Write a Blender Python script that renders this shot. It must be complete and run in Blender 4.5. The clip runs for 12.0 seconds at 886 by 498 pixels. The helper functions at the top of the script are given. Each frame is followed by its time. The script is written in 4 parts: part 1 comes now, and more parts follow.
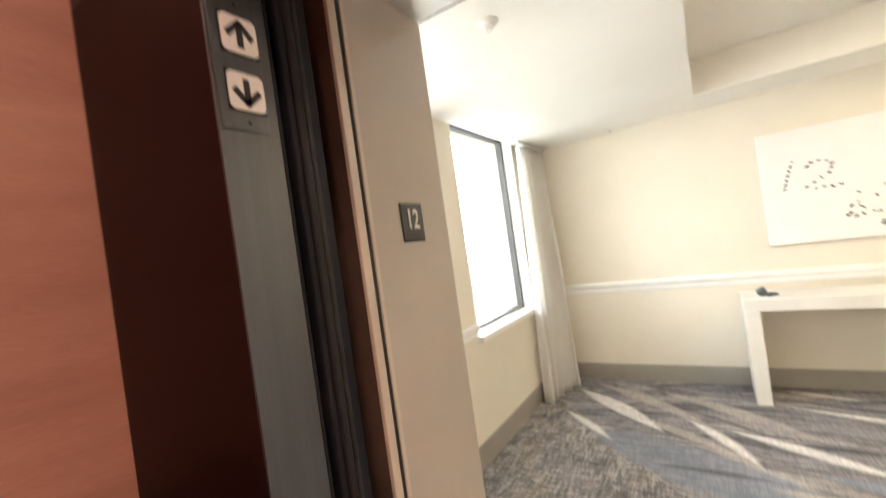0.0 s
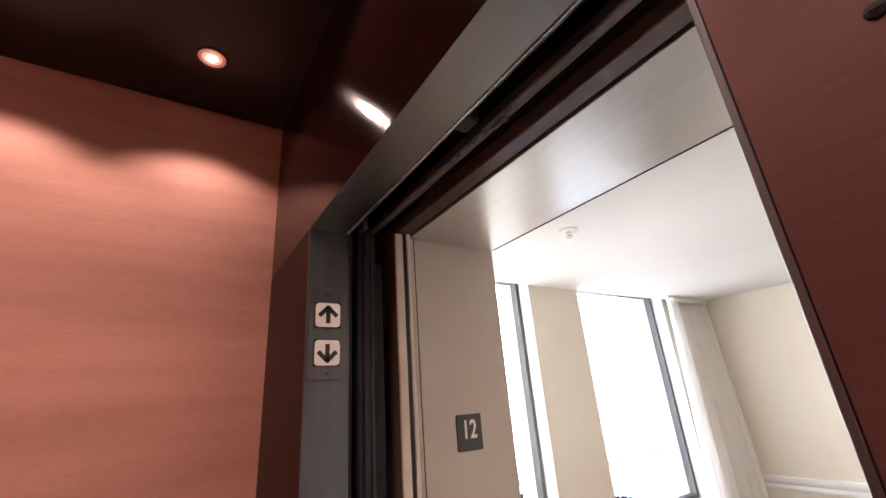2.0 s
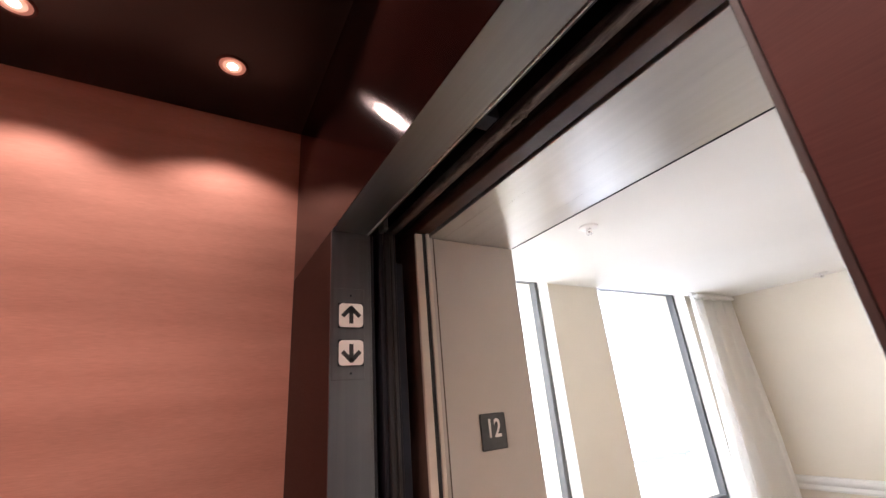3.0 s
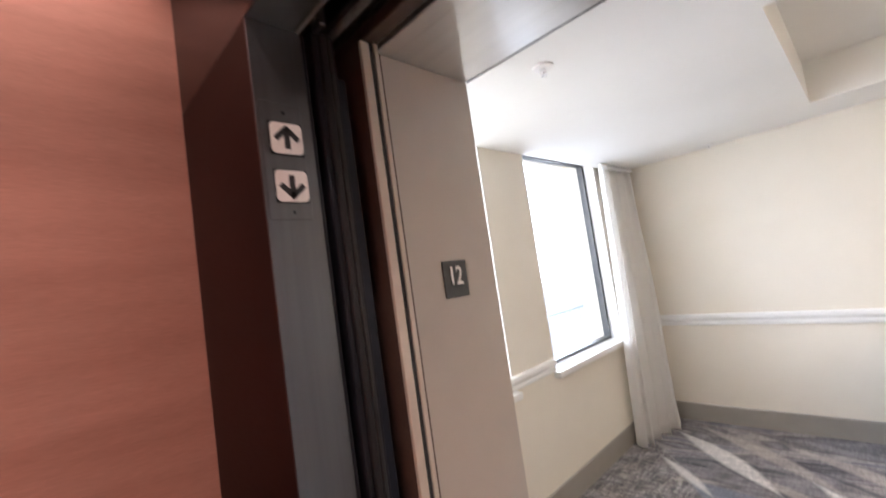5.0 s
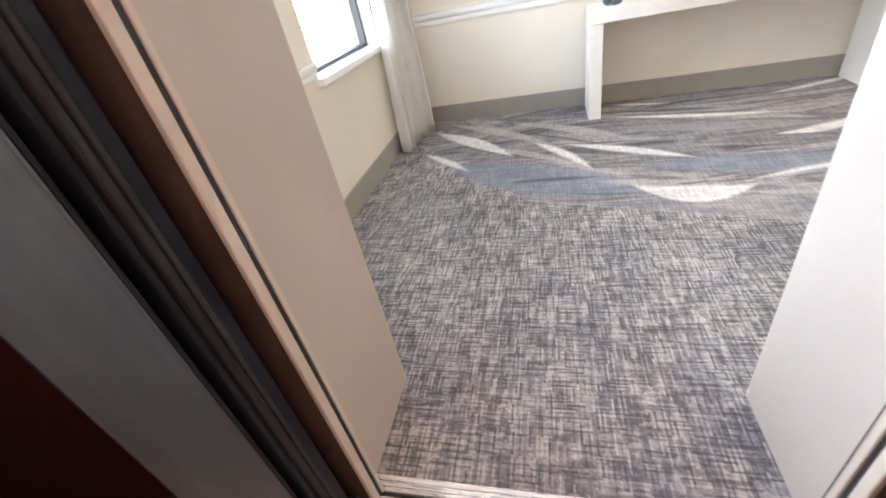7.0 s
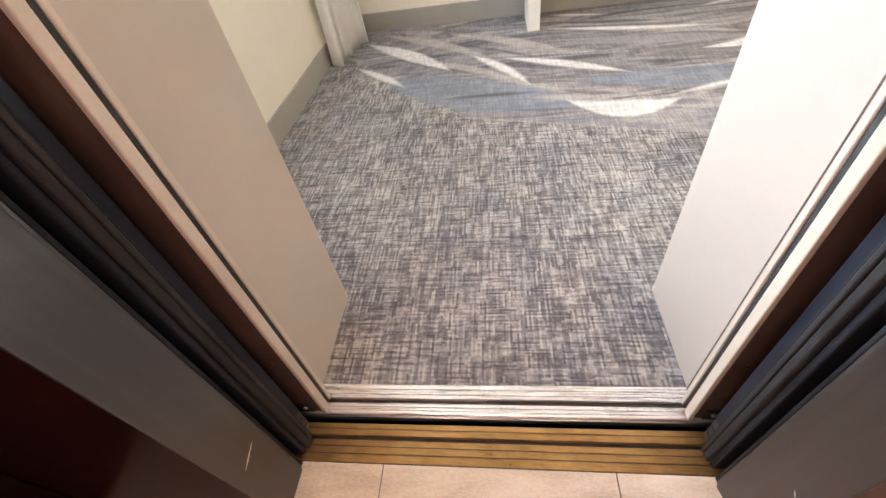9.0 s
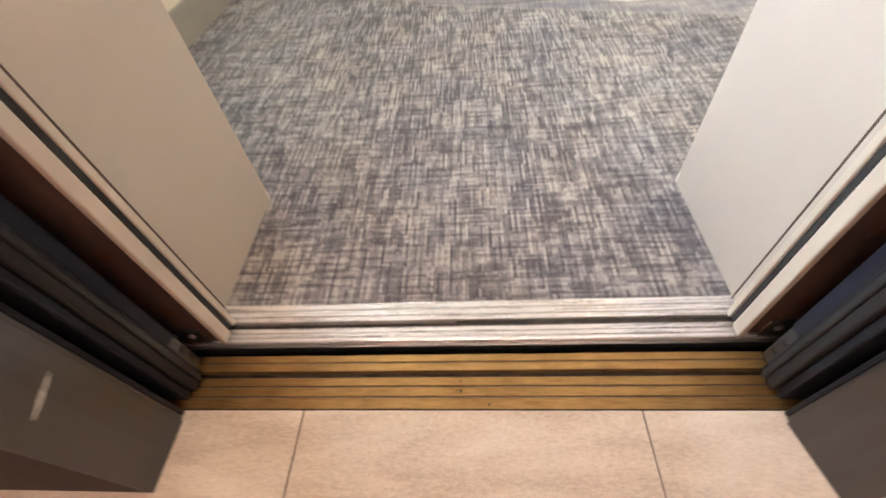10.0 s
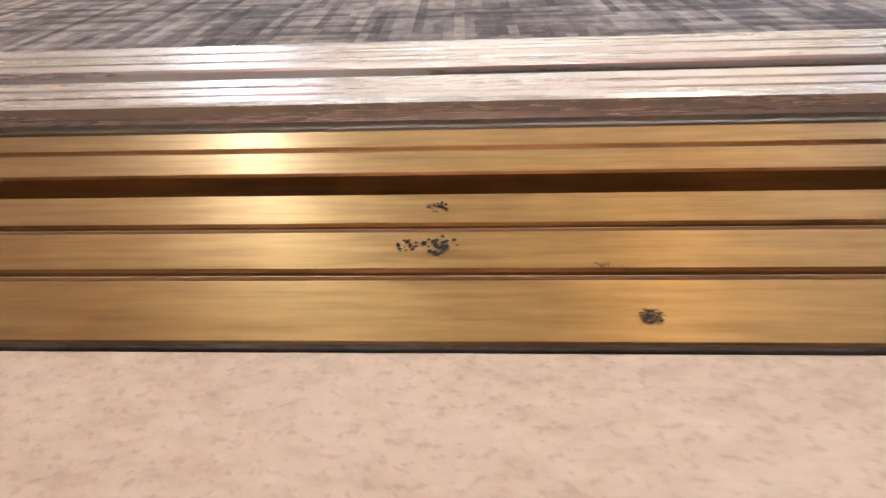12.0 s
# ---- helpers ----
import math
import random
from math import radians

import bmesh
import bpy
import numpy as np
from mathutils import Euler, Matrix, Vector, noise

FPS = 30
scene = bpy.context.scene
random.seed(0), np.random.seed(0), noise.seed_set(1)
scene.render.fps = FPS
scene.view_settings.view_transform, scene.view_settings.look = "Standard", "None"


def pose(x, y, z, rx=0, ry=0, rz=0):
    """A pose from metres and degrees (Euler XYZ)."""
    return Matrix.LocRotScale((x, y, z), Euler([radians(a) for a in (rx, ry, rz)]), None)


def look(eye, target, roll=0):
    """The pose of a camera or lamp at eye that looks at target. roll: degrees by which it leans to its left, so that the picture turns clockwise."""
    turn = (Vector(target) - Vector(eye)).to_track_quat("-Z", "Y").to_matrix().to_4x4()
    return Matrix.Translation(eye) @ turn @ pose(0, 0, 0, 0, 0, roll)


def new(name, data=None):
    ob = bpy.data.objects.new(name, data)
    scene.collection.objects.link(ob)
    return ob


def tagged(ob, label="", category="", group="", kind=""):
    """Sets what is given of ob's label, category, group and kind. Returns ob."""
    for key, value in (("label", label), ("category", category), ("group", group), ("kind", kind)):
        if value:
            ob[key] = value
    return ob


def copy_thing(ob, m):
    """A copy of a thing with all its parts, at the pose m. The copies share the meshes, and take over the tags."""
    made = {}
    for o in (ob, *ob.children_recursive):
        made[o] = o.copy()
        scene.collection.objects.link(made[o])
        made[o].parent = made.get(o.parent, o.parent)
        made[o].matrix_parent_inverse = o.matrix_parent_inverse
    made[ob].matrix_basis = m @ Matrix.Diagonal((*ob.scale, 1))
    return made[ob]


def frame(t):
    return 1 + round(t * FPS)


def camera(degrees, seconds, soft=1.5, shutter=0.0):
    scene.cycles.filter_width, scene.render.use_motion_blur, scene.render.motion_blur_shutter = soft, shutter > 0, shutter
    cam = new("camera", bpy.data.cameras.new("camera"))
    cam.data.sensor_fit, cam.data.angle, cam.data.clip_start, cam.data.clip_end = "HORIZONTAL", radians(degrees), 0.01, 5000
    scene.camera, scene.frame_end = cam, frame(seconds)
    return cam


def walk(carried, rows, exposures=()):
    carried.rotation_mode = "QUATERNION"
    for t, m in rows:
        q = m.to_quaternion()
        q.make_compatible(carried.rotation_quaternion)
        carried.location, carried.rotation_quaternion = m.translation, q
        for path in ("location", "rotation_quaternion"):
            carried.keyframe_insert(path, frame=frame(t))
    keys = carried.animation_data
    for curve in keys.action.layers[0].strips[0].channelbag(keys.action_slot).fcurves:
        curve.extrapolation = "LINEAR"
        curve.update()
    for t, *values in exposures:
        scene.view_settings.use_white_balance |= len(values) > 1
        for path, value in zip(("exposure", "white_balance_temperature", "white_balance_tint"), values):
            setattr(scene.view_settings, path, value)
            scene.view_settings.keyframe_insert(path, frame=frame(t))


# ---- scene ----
cam = camera(94.0, 12.0, soft=1.5, shutter=0.35)
PATH = [
    (0, (0.157, -0.554, 1.469), (-0.926, 1.128, 1.473), -8.1),
    (0.5, (0.372, -0.578, 1.575), (-0.944, 0.881, 1.951), -4.9),
    (1, (0.456, -0.491, 1.608), (-0.953, 0.82, 2.153), -4.5),
    (1.5, (0.559, -0.457, 1.641), (-0.957, 0.671, 2.295), -3.7),
    (2, (0.650, -0.450, 1.662), (-0.911, 0.593, 2.347), -4.4),
    (2.5, (0.652, -0.451, 1.66), (-0.938, 0.536, 2.364), -4.9),
    (2.7, (0.658, -0.45, 1.656), (-0.942, 0.519, 2.365), -4.9),
    (4.3, (0.381, -0.586, 1.662), (-1.131, 0.647, 2.104), -5.3),
    (4.5, (0.350, -0.583, 1.634), (-1.128, 0.709, 2.005), -6.6),
    (5, (0.319, -0.482, 1.567), (-1.108, 0.912, 1.704), -8.2),
    (5.5, (0.222, -0.382, 1.491), (-1.037, 1.155, 1.264), -10.1),
    (6, (0.003, -0.376, 1.428), (-0.95, 1.288, 0.856), -12.1),
    (6.5, (-0.043, -0.329, 1.312), (-0.724, 1.326, 0.419), -12.5),
    (7, (0.004, -0.332, 1.221), (-0.52, 1.251, 0.117), -12.4),
    (7.2, (0.028, -0.337, 1.221), (-0.461, 1.231, 0.08), -12.3),
    (9, (0.042, -0.353, 1.198), (-0.242, 1.032, -0.216), -10.4),
    (9.5, (0.036, -0.333, 1.156), (-0.193, 0.984, -0.331), -9.5),
    (10, (0.03, -0.255, 0.764), (-0.137, 1.013, -0.76), -7.6),
    (10.5, (0.012, -0.196, 0.422), (-0.097, 1.092, -1.103), -5.1),
    (11, (0.010, -0.131, 0.175), (-0.094, 1.254, -1.265), -4.4),
    (11.5, (0.009, -0.082, 0.108), (-0.069, 1.354, -1.283), -3.0),
    (12, (-0.004, -0.055, 0.081), (-0.087, 1.416, -1.272), -2.5),
]
EXPOSURES = [(0, 0.22, 6800, 10), (0.5, -0.13, 6400, 17), (1.0, -0.08, 6300, 19), (2.7, 0.05, 6250, 21), (4.5, -0.12, 6050, 19), (5.5, -0.12, 5850, 19), (6.0, 0.05, 5650, 17),
             (7.0, 0.30, 5850, 14), (9.0, 0.40, 6250, 13), (10.0, 0.36, 6350, 11), (11.0, 0.4, 6250, 12), (12.0, 0.28, 6000, 11)]
walk(cam, [(t, look(e, g, r)) for t, e, g, r in PATH], EXPOSURES)

# ---------------------------------------------------------------- light
CAB_CEIL = 2.92
LOBBY_CEIL = 2.337
world = bpy.data.worlds.new("sky")
scene.world = world
world.use_nodes = True
wn = world.node_tree
sky = wn.nodes.new("ShaderNodeTexSky")
sky.sky_type = "NISHITA"
sky.sun_disc = False
sky.sun_elevation = radians(48)
sky.sun_rotation = radians(120)
wn.links.new(sky.outputs[0], wn.nodes["Background"].inputs[0])
wn.nodes["Background"].inputs[1].default_value = 0.12


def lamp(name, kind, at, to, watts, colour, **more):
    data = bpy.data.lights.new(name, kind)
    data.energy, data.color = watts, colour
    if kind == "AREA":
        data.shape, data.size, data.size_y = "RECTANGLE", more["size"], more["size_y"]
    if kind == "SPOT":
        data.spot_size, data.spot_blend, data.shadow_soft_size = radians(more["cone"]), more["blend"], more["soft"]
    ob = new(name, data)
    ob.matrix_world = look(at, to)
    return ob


SKY_RADIANCE = 24.0
for at, share in (((-45, -4, 12), 0.33), ((-34, 56, 12), 1.32)):
    lamp("bright_sky", "AREA", at, (-1.4, 2.0, 2.0), share * SKY_RADIANCE * math.pi * 80 * 50, (0.86, 0.94, 1.0), size=80, size_y=50)
# Unseen warm fill added under the tray; no fixture stands there.
lamp("warm_fill", "AREA", (2.2, 1.95, 2.585), (2.2, 1.95, 0), 34.0, (1.0, 0.81, 0.56), size=1.6, size_y=0.9)
DOWNLIGHTS = [(x, y) for x in (-0.78, 0.0, 0.78) for y in (-0.462, -1.07, -1.66)]
for x, y in DOWNLIGHTS:
    lamp("downlight_beam", "SPOT", (x, y, CAB_CEIL - 0.02), (x, y, 0), 18.0, (1.0, 0.73, 0.59), cone=118, blend=0.4, soft=0.02)


# ---------------------------------------------------------------- materials
def nodes_of(name, rough=0.5, metal=0.0, spec=0.5):
    m = bpy.data.materials.new(name)
    m.use_nodes = True
    b = m.node_tree.nodes["Principled BSDF"]
    b.inputs["Roughness"].default_value = rough
    b.inputs["Metallic"].default_value = metal
    b.inputs["Specular IOR Level"].default_value = spec
    return m, m.node_tree, b


class G:
    """Short hand for node graphs."""

    def __init__(self, tree):
        self.t = tree

    def node(self, kind, **ins):
        n = self.t.nodes.new(kind)
        for k, v in ins.items():
            self.put(n.inputs[k.replace("_", " ")], v)
        return n

    def put(self, socket, v):
        if hasattr(v, "links"):
            self.t.links.new(v, socket)
        else:
            socket.default_value = v

    def math(self, op, a, b=0.0, c=0.0, clamp=False):
        n = self.t.nodes.new("ShaderNodeMath")
        n.operation, n.use_clamp = op, clamp
        for i, v in enumerate((a, b, c)):
            self.put(n.inputs[i], v)
        return n.outputs[0]

    def threads(self, x, y, across, along, seed):
        """Random tone of each short thread: a lattice with every row of threads shifted along its run."""
        row = self.math("FLOOR", self.math("MULTIPLY", x, across))
        jog = self.node("ShaderNodeTexWhiteNoise")
        jog.noise_dimensions = "1D"
        self.put(jog.inputs["W"], self.math("ADD", row, seed))
        step = self.math("FLOOR", self.math("ADD", self.math("MULTIPLY", y, along), self.math("MULTIPLY", jog.outputs[0], 7.0)))
        pick = self.node("ShaderNodeTexWhiteNoise")
        pick.noise_dimensions = "2D"
        both = self.node("ShaderNodeCombineXYZ", X=row, Y=step, Z=0.0)
        self.put(pick.inputs["Vector"], both.outputs[0])
        return pick.outputs[0]

    def smooth_max(self, a, b, soft):
        return self.math("SMOOTH_MAX", a, b, soft)

    def coords(self, scale=(1, 1, 1), rot=(0, 0, 0)):
        g = self.t.nodes.new("ShaderNodeNewGeometry")
        mp = self.t.nodes.new("ShaderNodeMapping")
        mp.inputs["Scale"].default_value = scale
        mp.inputs["Rotation"].default_value = rot
        self.t.links.new(g.outputs["Position"], mp.inputs["Vector"])
        return mp.outputs[0]

    def noise(self, scale, detail=4.0, rough=0.55, vec=None, dist=0.0):
        n = self.node("ShaderNodeTexNoise", Scale=scale, Detail=detail, Roughness=rough, Distortion=dist)
        self.put(n.inputs["Vector"], vec if vec is not None else self.coords())
        return n.outputs["Fac"]

    def ramp(self, fac, stops):
        n = self.t.nodes.new("ShaderNodeValToRGB")
        els = n.color_ramp.elements
        while len(els) < len(stops):
            els.new(0.5)
        for e, (p, c) in zip(els, stops):
            e.position = p
            e.color = (*c, 1) if len(c) == 3 else c
        self.put(n.inputs[0], fac)
        return n.outputs[0]

    def mix(self, fac, a, b, mode="MIX"):
        n = self.t.nodes.new("ShaderNodeMix")
        n.data_type, n.blend_type = "RGBA", mode
        self.put(n.inputs[0], fac)
        for s, v in ((n.inputs[6], a), (n.inputs[7], b)):
            self.put(s, (*v, 1) if isinstance(v, tuple) and len(v) == 3 else v)
        return n.outputs[2]

    def bump(self, bsdf, height, strength=0.2, distance=0.002):
        n = self.node("ShaderNodeBump", Strength=strength, Distance=distance)
        self.put(n.inputs["Height"], height)
        self.t.links.new(n.outputs[0], bsdf.inputs["Normal"])


def plain(name, colour, rough=0.5, metal=0.0, vary=0.08, scale=8.0, bump=0.05, grain=220.0, stretch=(1, 1, 1), spec=0.5, rvary=0.08):
    """A surface with two scales of variation: broad patches and a fine grain."""
    m, t, b = nodes_of(name, rough, metal, spec)
    g = G(t)
    v = g.coords(stretch)
    broad, fine = g.noise(scale, 3, 0.6, v), g.noise(grain, 3, 0.6, v)
    both = g.math("ADD", g.math("MULTIPLY", broad, 0.65), g.math("MULTIPLY", fine, 0.35))
    lo = tuple(c * (1 - 2 * vary) for c in colour)
    hi = tuple(min(1, c * (1 + 2 * vary)) for c in colour)
    t.links.new(g.ramp(both, [(0.3, lo), (0.7, hi)]), b.inputs["Base Color"])
    t.links.new(g.math("ADD", g.math("MULTIPLY", both, 2 * rvary), rough - rvary), b.inputs["Roughness"])
    if bump:
        g.bump(b, fine, bump, 0.001)
    return m


WALL = plain("wall_paint", (0.77, 0.71, 0.605), 0.75, vary=0.025, scale=1.5, bump=0.12, grain=350)
CEIL = plain("ceiling_paint", (0.84, 0.82, 0.77), 0.85, vary=0.02, scale=1.2, bump=0.15, grain=300)
TRIM = plain("white_trim", (0.84, 0.83, 0.80), 0.4, vary=0.02, scale=3, bump=0.03)
BASE = plain("grey_vinyl_base", (0.33, 0.305, 0.27), 0.5, vary=0.05, scale=4, bump=0.04)
# One brushed steel in three tones, darker or lighter as each part is lit.
STEEL = plain("brushed_steel_shaded", (0.118, 0.115, 0.118), 0.40, 0.9, vary=0.06, scale=3, bump=0.06, grain=260, stretch=(14, 14, 0.35))
STEEL_H = plain("brushed_steel_lit", (0.72, 0.71, 0.695), 0.30, 1.0, vary=0.025, scale=3, bump=0.02, grain=260, stretch=(0.35, 14, 14))
STEEL_S = plain("brushed_steel_half_lit", (0.33, 0.325, 0.31), 0.36, 1.0, vary=0.05, scale=3, bump=0.06, grain=260, stretch=(0.35, 14, 14))
ALU = plain("worn_aluminium", (0.86, 0.82, 0.80), 0.28, 0.65, vary=0.06, scale=14, bump=0.035, grain=300, stretch=(0.25, 6, 6), rvary=0.1)
JAMB = plain("taupe_enamel", (0.525, 0.465, 0.402), 0.42, vary=0.03, scale=2.5, bump=0.03, grain=400)
DOORC = plain("cream_enamel", (0.60, 0.53, 0.44), 0.40, vary=0.05, scale=5, bump=0.04, grain=300)
# Tan of the hall doors' back, darkened in colour for the dim pocket.
TAN = plain("tan_shaded_brown", (0.088, 0.053, 0.040), 0.65, vary=0.18, scale=9, bump=0.15, grain=120)
RUST = plain("rust", (0.10, 0.04, 0.022), 0.85, vary=0.3, scale=30, bump=0.3, grain=300)
DARK = plain("dark_and_shaded_metal", (0.012, 0.013, 0.018), 0.6, 0.0, vary=0.2, scale=12, bump=0.08, spec=0.22)
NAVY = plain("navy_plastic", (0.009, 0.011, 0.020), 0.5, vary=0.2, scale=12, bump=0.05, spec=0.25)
INNER = plain("pocket_shade_edge", (0.009, 0.008, 0.009), 0.7, vary=0.2, scale=12, bump=0.08)
BEAD = plain("shaded_steel_bead", (0.035, 0.034, 0.034), 0.5, 0.3, vary=0.2, scale=12, bump=0.08, spec=0.3)
SHAFT_SHADE = plain("shaft_shade_black", (0.012, 0.011, 0.011), 0.8, vary=0.2, scale=10, bump=0.1)
RUBBER_AND_SLOT = plain("black_rubber_and_slot_shade", (0.02, 0.02, 0.02), 0.7, vary=0.15, scale=30, bump=0.1)
GREASE_AND_SLOT = plain("greasy_track_and_slot_shade", (0.055, 0.045, 0.038), 0.5, 0.5, vary=0.4, scale=22, bump=0.4, grain=160)
WORN = plain("worn_grey_track", (0.17, 0.15, 0.14), 0.55, 0.5, vary=0.42, scale=26, bump=0.4, grain=140, stretch=(0.5, 3, 3))
CABTOP = plain("black_gloss_ceiling", (0.006, 0.004, 0.004), 0.34, vary=0.2, scale=4, bump=0.02)
WHITE = plain("white_plastic", (0.80, 0.76, 0.72), 0.4, vary=0.03, scale=20, bump=0.02)
BLACK = plain("black_ink", (0.02, 0.02, 0.022), 0.5, vary=0.1, scale=40, bump=0.02)
SIGN = plain("sign_charcoal", (0.055, 0.058, 0.058), 0.5, vary=0.08, scale=60, bump=0.05)
FRAME = plain("bronze_window_frame", (0.10, 0.10, 0.10), 0.45, 0.3, vary=0.1, scale=10, bump=0.05)
CANVAS = plain("canvas", (0.82, 0.81, 0.79), 0.8, vary=0.02, scale=5, bump=0.2, grain=500)
TABLE = plain("white_lacquer", (0.78, 0.75, 0.70), 0.35, vary=0.03, scale=4, bump=0.03)
STONE = plain("slate_stone", (0.10, 0.125, 0.135), 0.45, vary=0.25, scale=30, bump=0.3, grain=200)
RAILING = plain("railing_paint", (0.62, 0.69, 0.79), 0.5, vary=0.05)
CONCRETE = plain("concrete", (0.5, 0.49, 0.47), 0.9, vary=0.1, scale=3, bump=0.3)
FAR = plain("far_facade", (0.8, 0.8, 0.82), 0.8, vary=0.06, scale=0.2)
FARGLASS = plain("far_window", (0.25, 0.28, 0.4), 0.2, vary=0.1, scale=0.3)


def copper(name, lo, hi, rough, metal=0.55, spec=0.5, bump=0.05, aniso=0.0):
    """Laminate with a fine horizontal brush, broken by soft bands."""
    m, t, b = nodes_of(name, rough, metal, spec)
    g = G(t)
    fine = g.noise(26, 5, 0.65, g.coords((0.9, 0.9, 26)))
    band = g.noise(2.2, 3, 0.5, g.coords((0.5, 0.5, 5)))
    f = g.math("ADD", g.math("MULTIPLY", fine, 0.55), g.math("MULTIPLY", band, 0.45))
    t.links.new(g.ramp(f, [(0.32, lo), (0.68, hi)]), b.inputs["Base Color"])
    t.links.new(g.math("ADD", g.math("MULTIPLY", fine, 0.16), rough - 0.08), b.inputs["Roughness"])
    if bump:
        g.bump(b, fine, bump, 0.001)
    if aniso:
        b.inputs["Anisotropic"].default_value = aniso
        along = g.node("ShaderNodeCombineXYZ", X=0.0, Y=0.0, Z=1.0)
        t.links.new(along.outputs[0], b.inputs["Tangent"])
    return m


COPPER = copper("copper_laminate", (0.43, 0.210, 0.160), (0.66, 0.350, 0.272), 0.60, 0.15)
BORDEAUX = copper("dark_red_laminate", (0.009, 0.0033, 0.0028), (0.015, 0.0054, 0.0045), 0.42, 0.0, 0.03, bump=0.0)
TRANSOM = copper("brushed_dark_red_laminate", (0.010, 0.0033, 0.0027), (0.017, 0.0056, 0.0046), 0.13, 0.0, 0.07, bump=0.0, aniso=0.85)
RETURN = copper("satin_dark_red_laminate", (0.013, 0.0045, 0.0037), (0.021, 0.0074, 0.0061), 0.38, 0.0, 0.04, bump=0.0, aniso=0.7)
RED_BROWN = copper("lighter_red_brown", (0.088, 0.041, 0.038), (0.120, 0.058, 0.053), 0.42, 0.5, 0.3, bump=0.0)


def brass_material():
    m, t, b = nodes_of("worn_brass", 0.33, 0.85)
    g = G(t)
    streak = g.noise(40, 4, 0.6, g.coords((0.5, 7, 7)))
    patch = g.noise(9, 4, 0.65)
    f = g.math("ADD", g.math("MULTIPLY", streak, 0.5), g.math("MULTIPLY", patch, 0.5))
    col = g.ramp(f, [(0.3, (0.26, 0.138, 0.050)), (0.55, (0.50, 0.30, 0.112)), (0.75, (0.66, 0.43, 0.180))])
    dirt = g.ramp(g.noise(70, 5, 0.7), [(0.66, (0, 0, 0)), (0.74, (1, 1, 1))])
    col = g.mix(g.math("MULTIPLY", dirt, 0.35), col, (0.10, 0.065, 0.035))
    t.links.new(col, b.inputs["Base Color"])
    t.links.new(g.math("ADD", g.math("MULTIPLY", f, 0.26), 0.24), b.inputs["Roughness"])
    g.bump(b, streak, 0.08, 0.0006)
    return m


BRASS = brass_material()
# Ribs take a paler brass, so their lit line sits in the colour.
RIB = plain("lit_edge_brass", (0.50, 0.37, 0.25), 0.5, 0.8, vary=0.12, scale=20, bump=0.1, grain=200, stretch=(0.3, 6, 6))


def tile_material():
    m, t, b = nodes_of("beige_porcelain", 0.38)
    g = G(t)
    o = t.nodes.new("ShaderNodeObjectInfo")
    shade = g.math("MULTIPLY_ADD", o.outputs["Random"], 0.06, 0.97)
    veins = g.noise(7, 5, 0.6, g.coords((0.5, 1.8, 1)), 0.6)
    grain = g.noise(140, 4, 0.7, g.coords((0.6, 1.4, 1)))
    col = g.ramp(g.math("ADD", g.math("MULTIPLY", veins, 0.6), g.math("MULTIPLY", grain, 0.4)),
                 [(0.36, (0.52, 0.42, 0.32)), (0.5, (0.71, 0.605, 0.48)), (0.63, (0.82, 0.73, 0.61))])
    pits = g.ramp(g.noise(430, 3, 0.65, g.coords((0.7, 1.2, 1))), [(0.36, (1, 1, 1)), (0.46, (0, 0, 0))])
    col = g.mix(g.math("MULTIPLY", pits, 0.30), col, (0.36, 0.27, 0.20))
    n = t.nodes.new("ShaderNodeVectorMath")
    n.operation = "SCALE"
    t.links.new(col, n.inputs[0])
    t.links.new(shade, n.inputs["Scale"])
    t.links.new(n.outputs[0], b.inputs["Base Color"])
    g.bump(b, grain, 0.12, 0.001)
    return m


TILE = tile_material()
GROUT = plain("grout", (0.16, 0.12, 0.09), 0.9, vary=0.1, scale=40, bump=0.2)


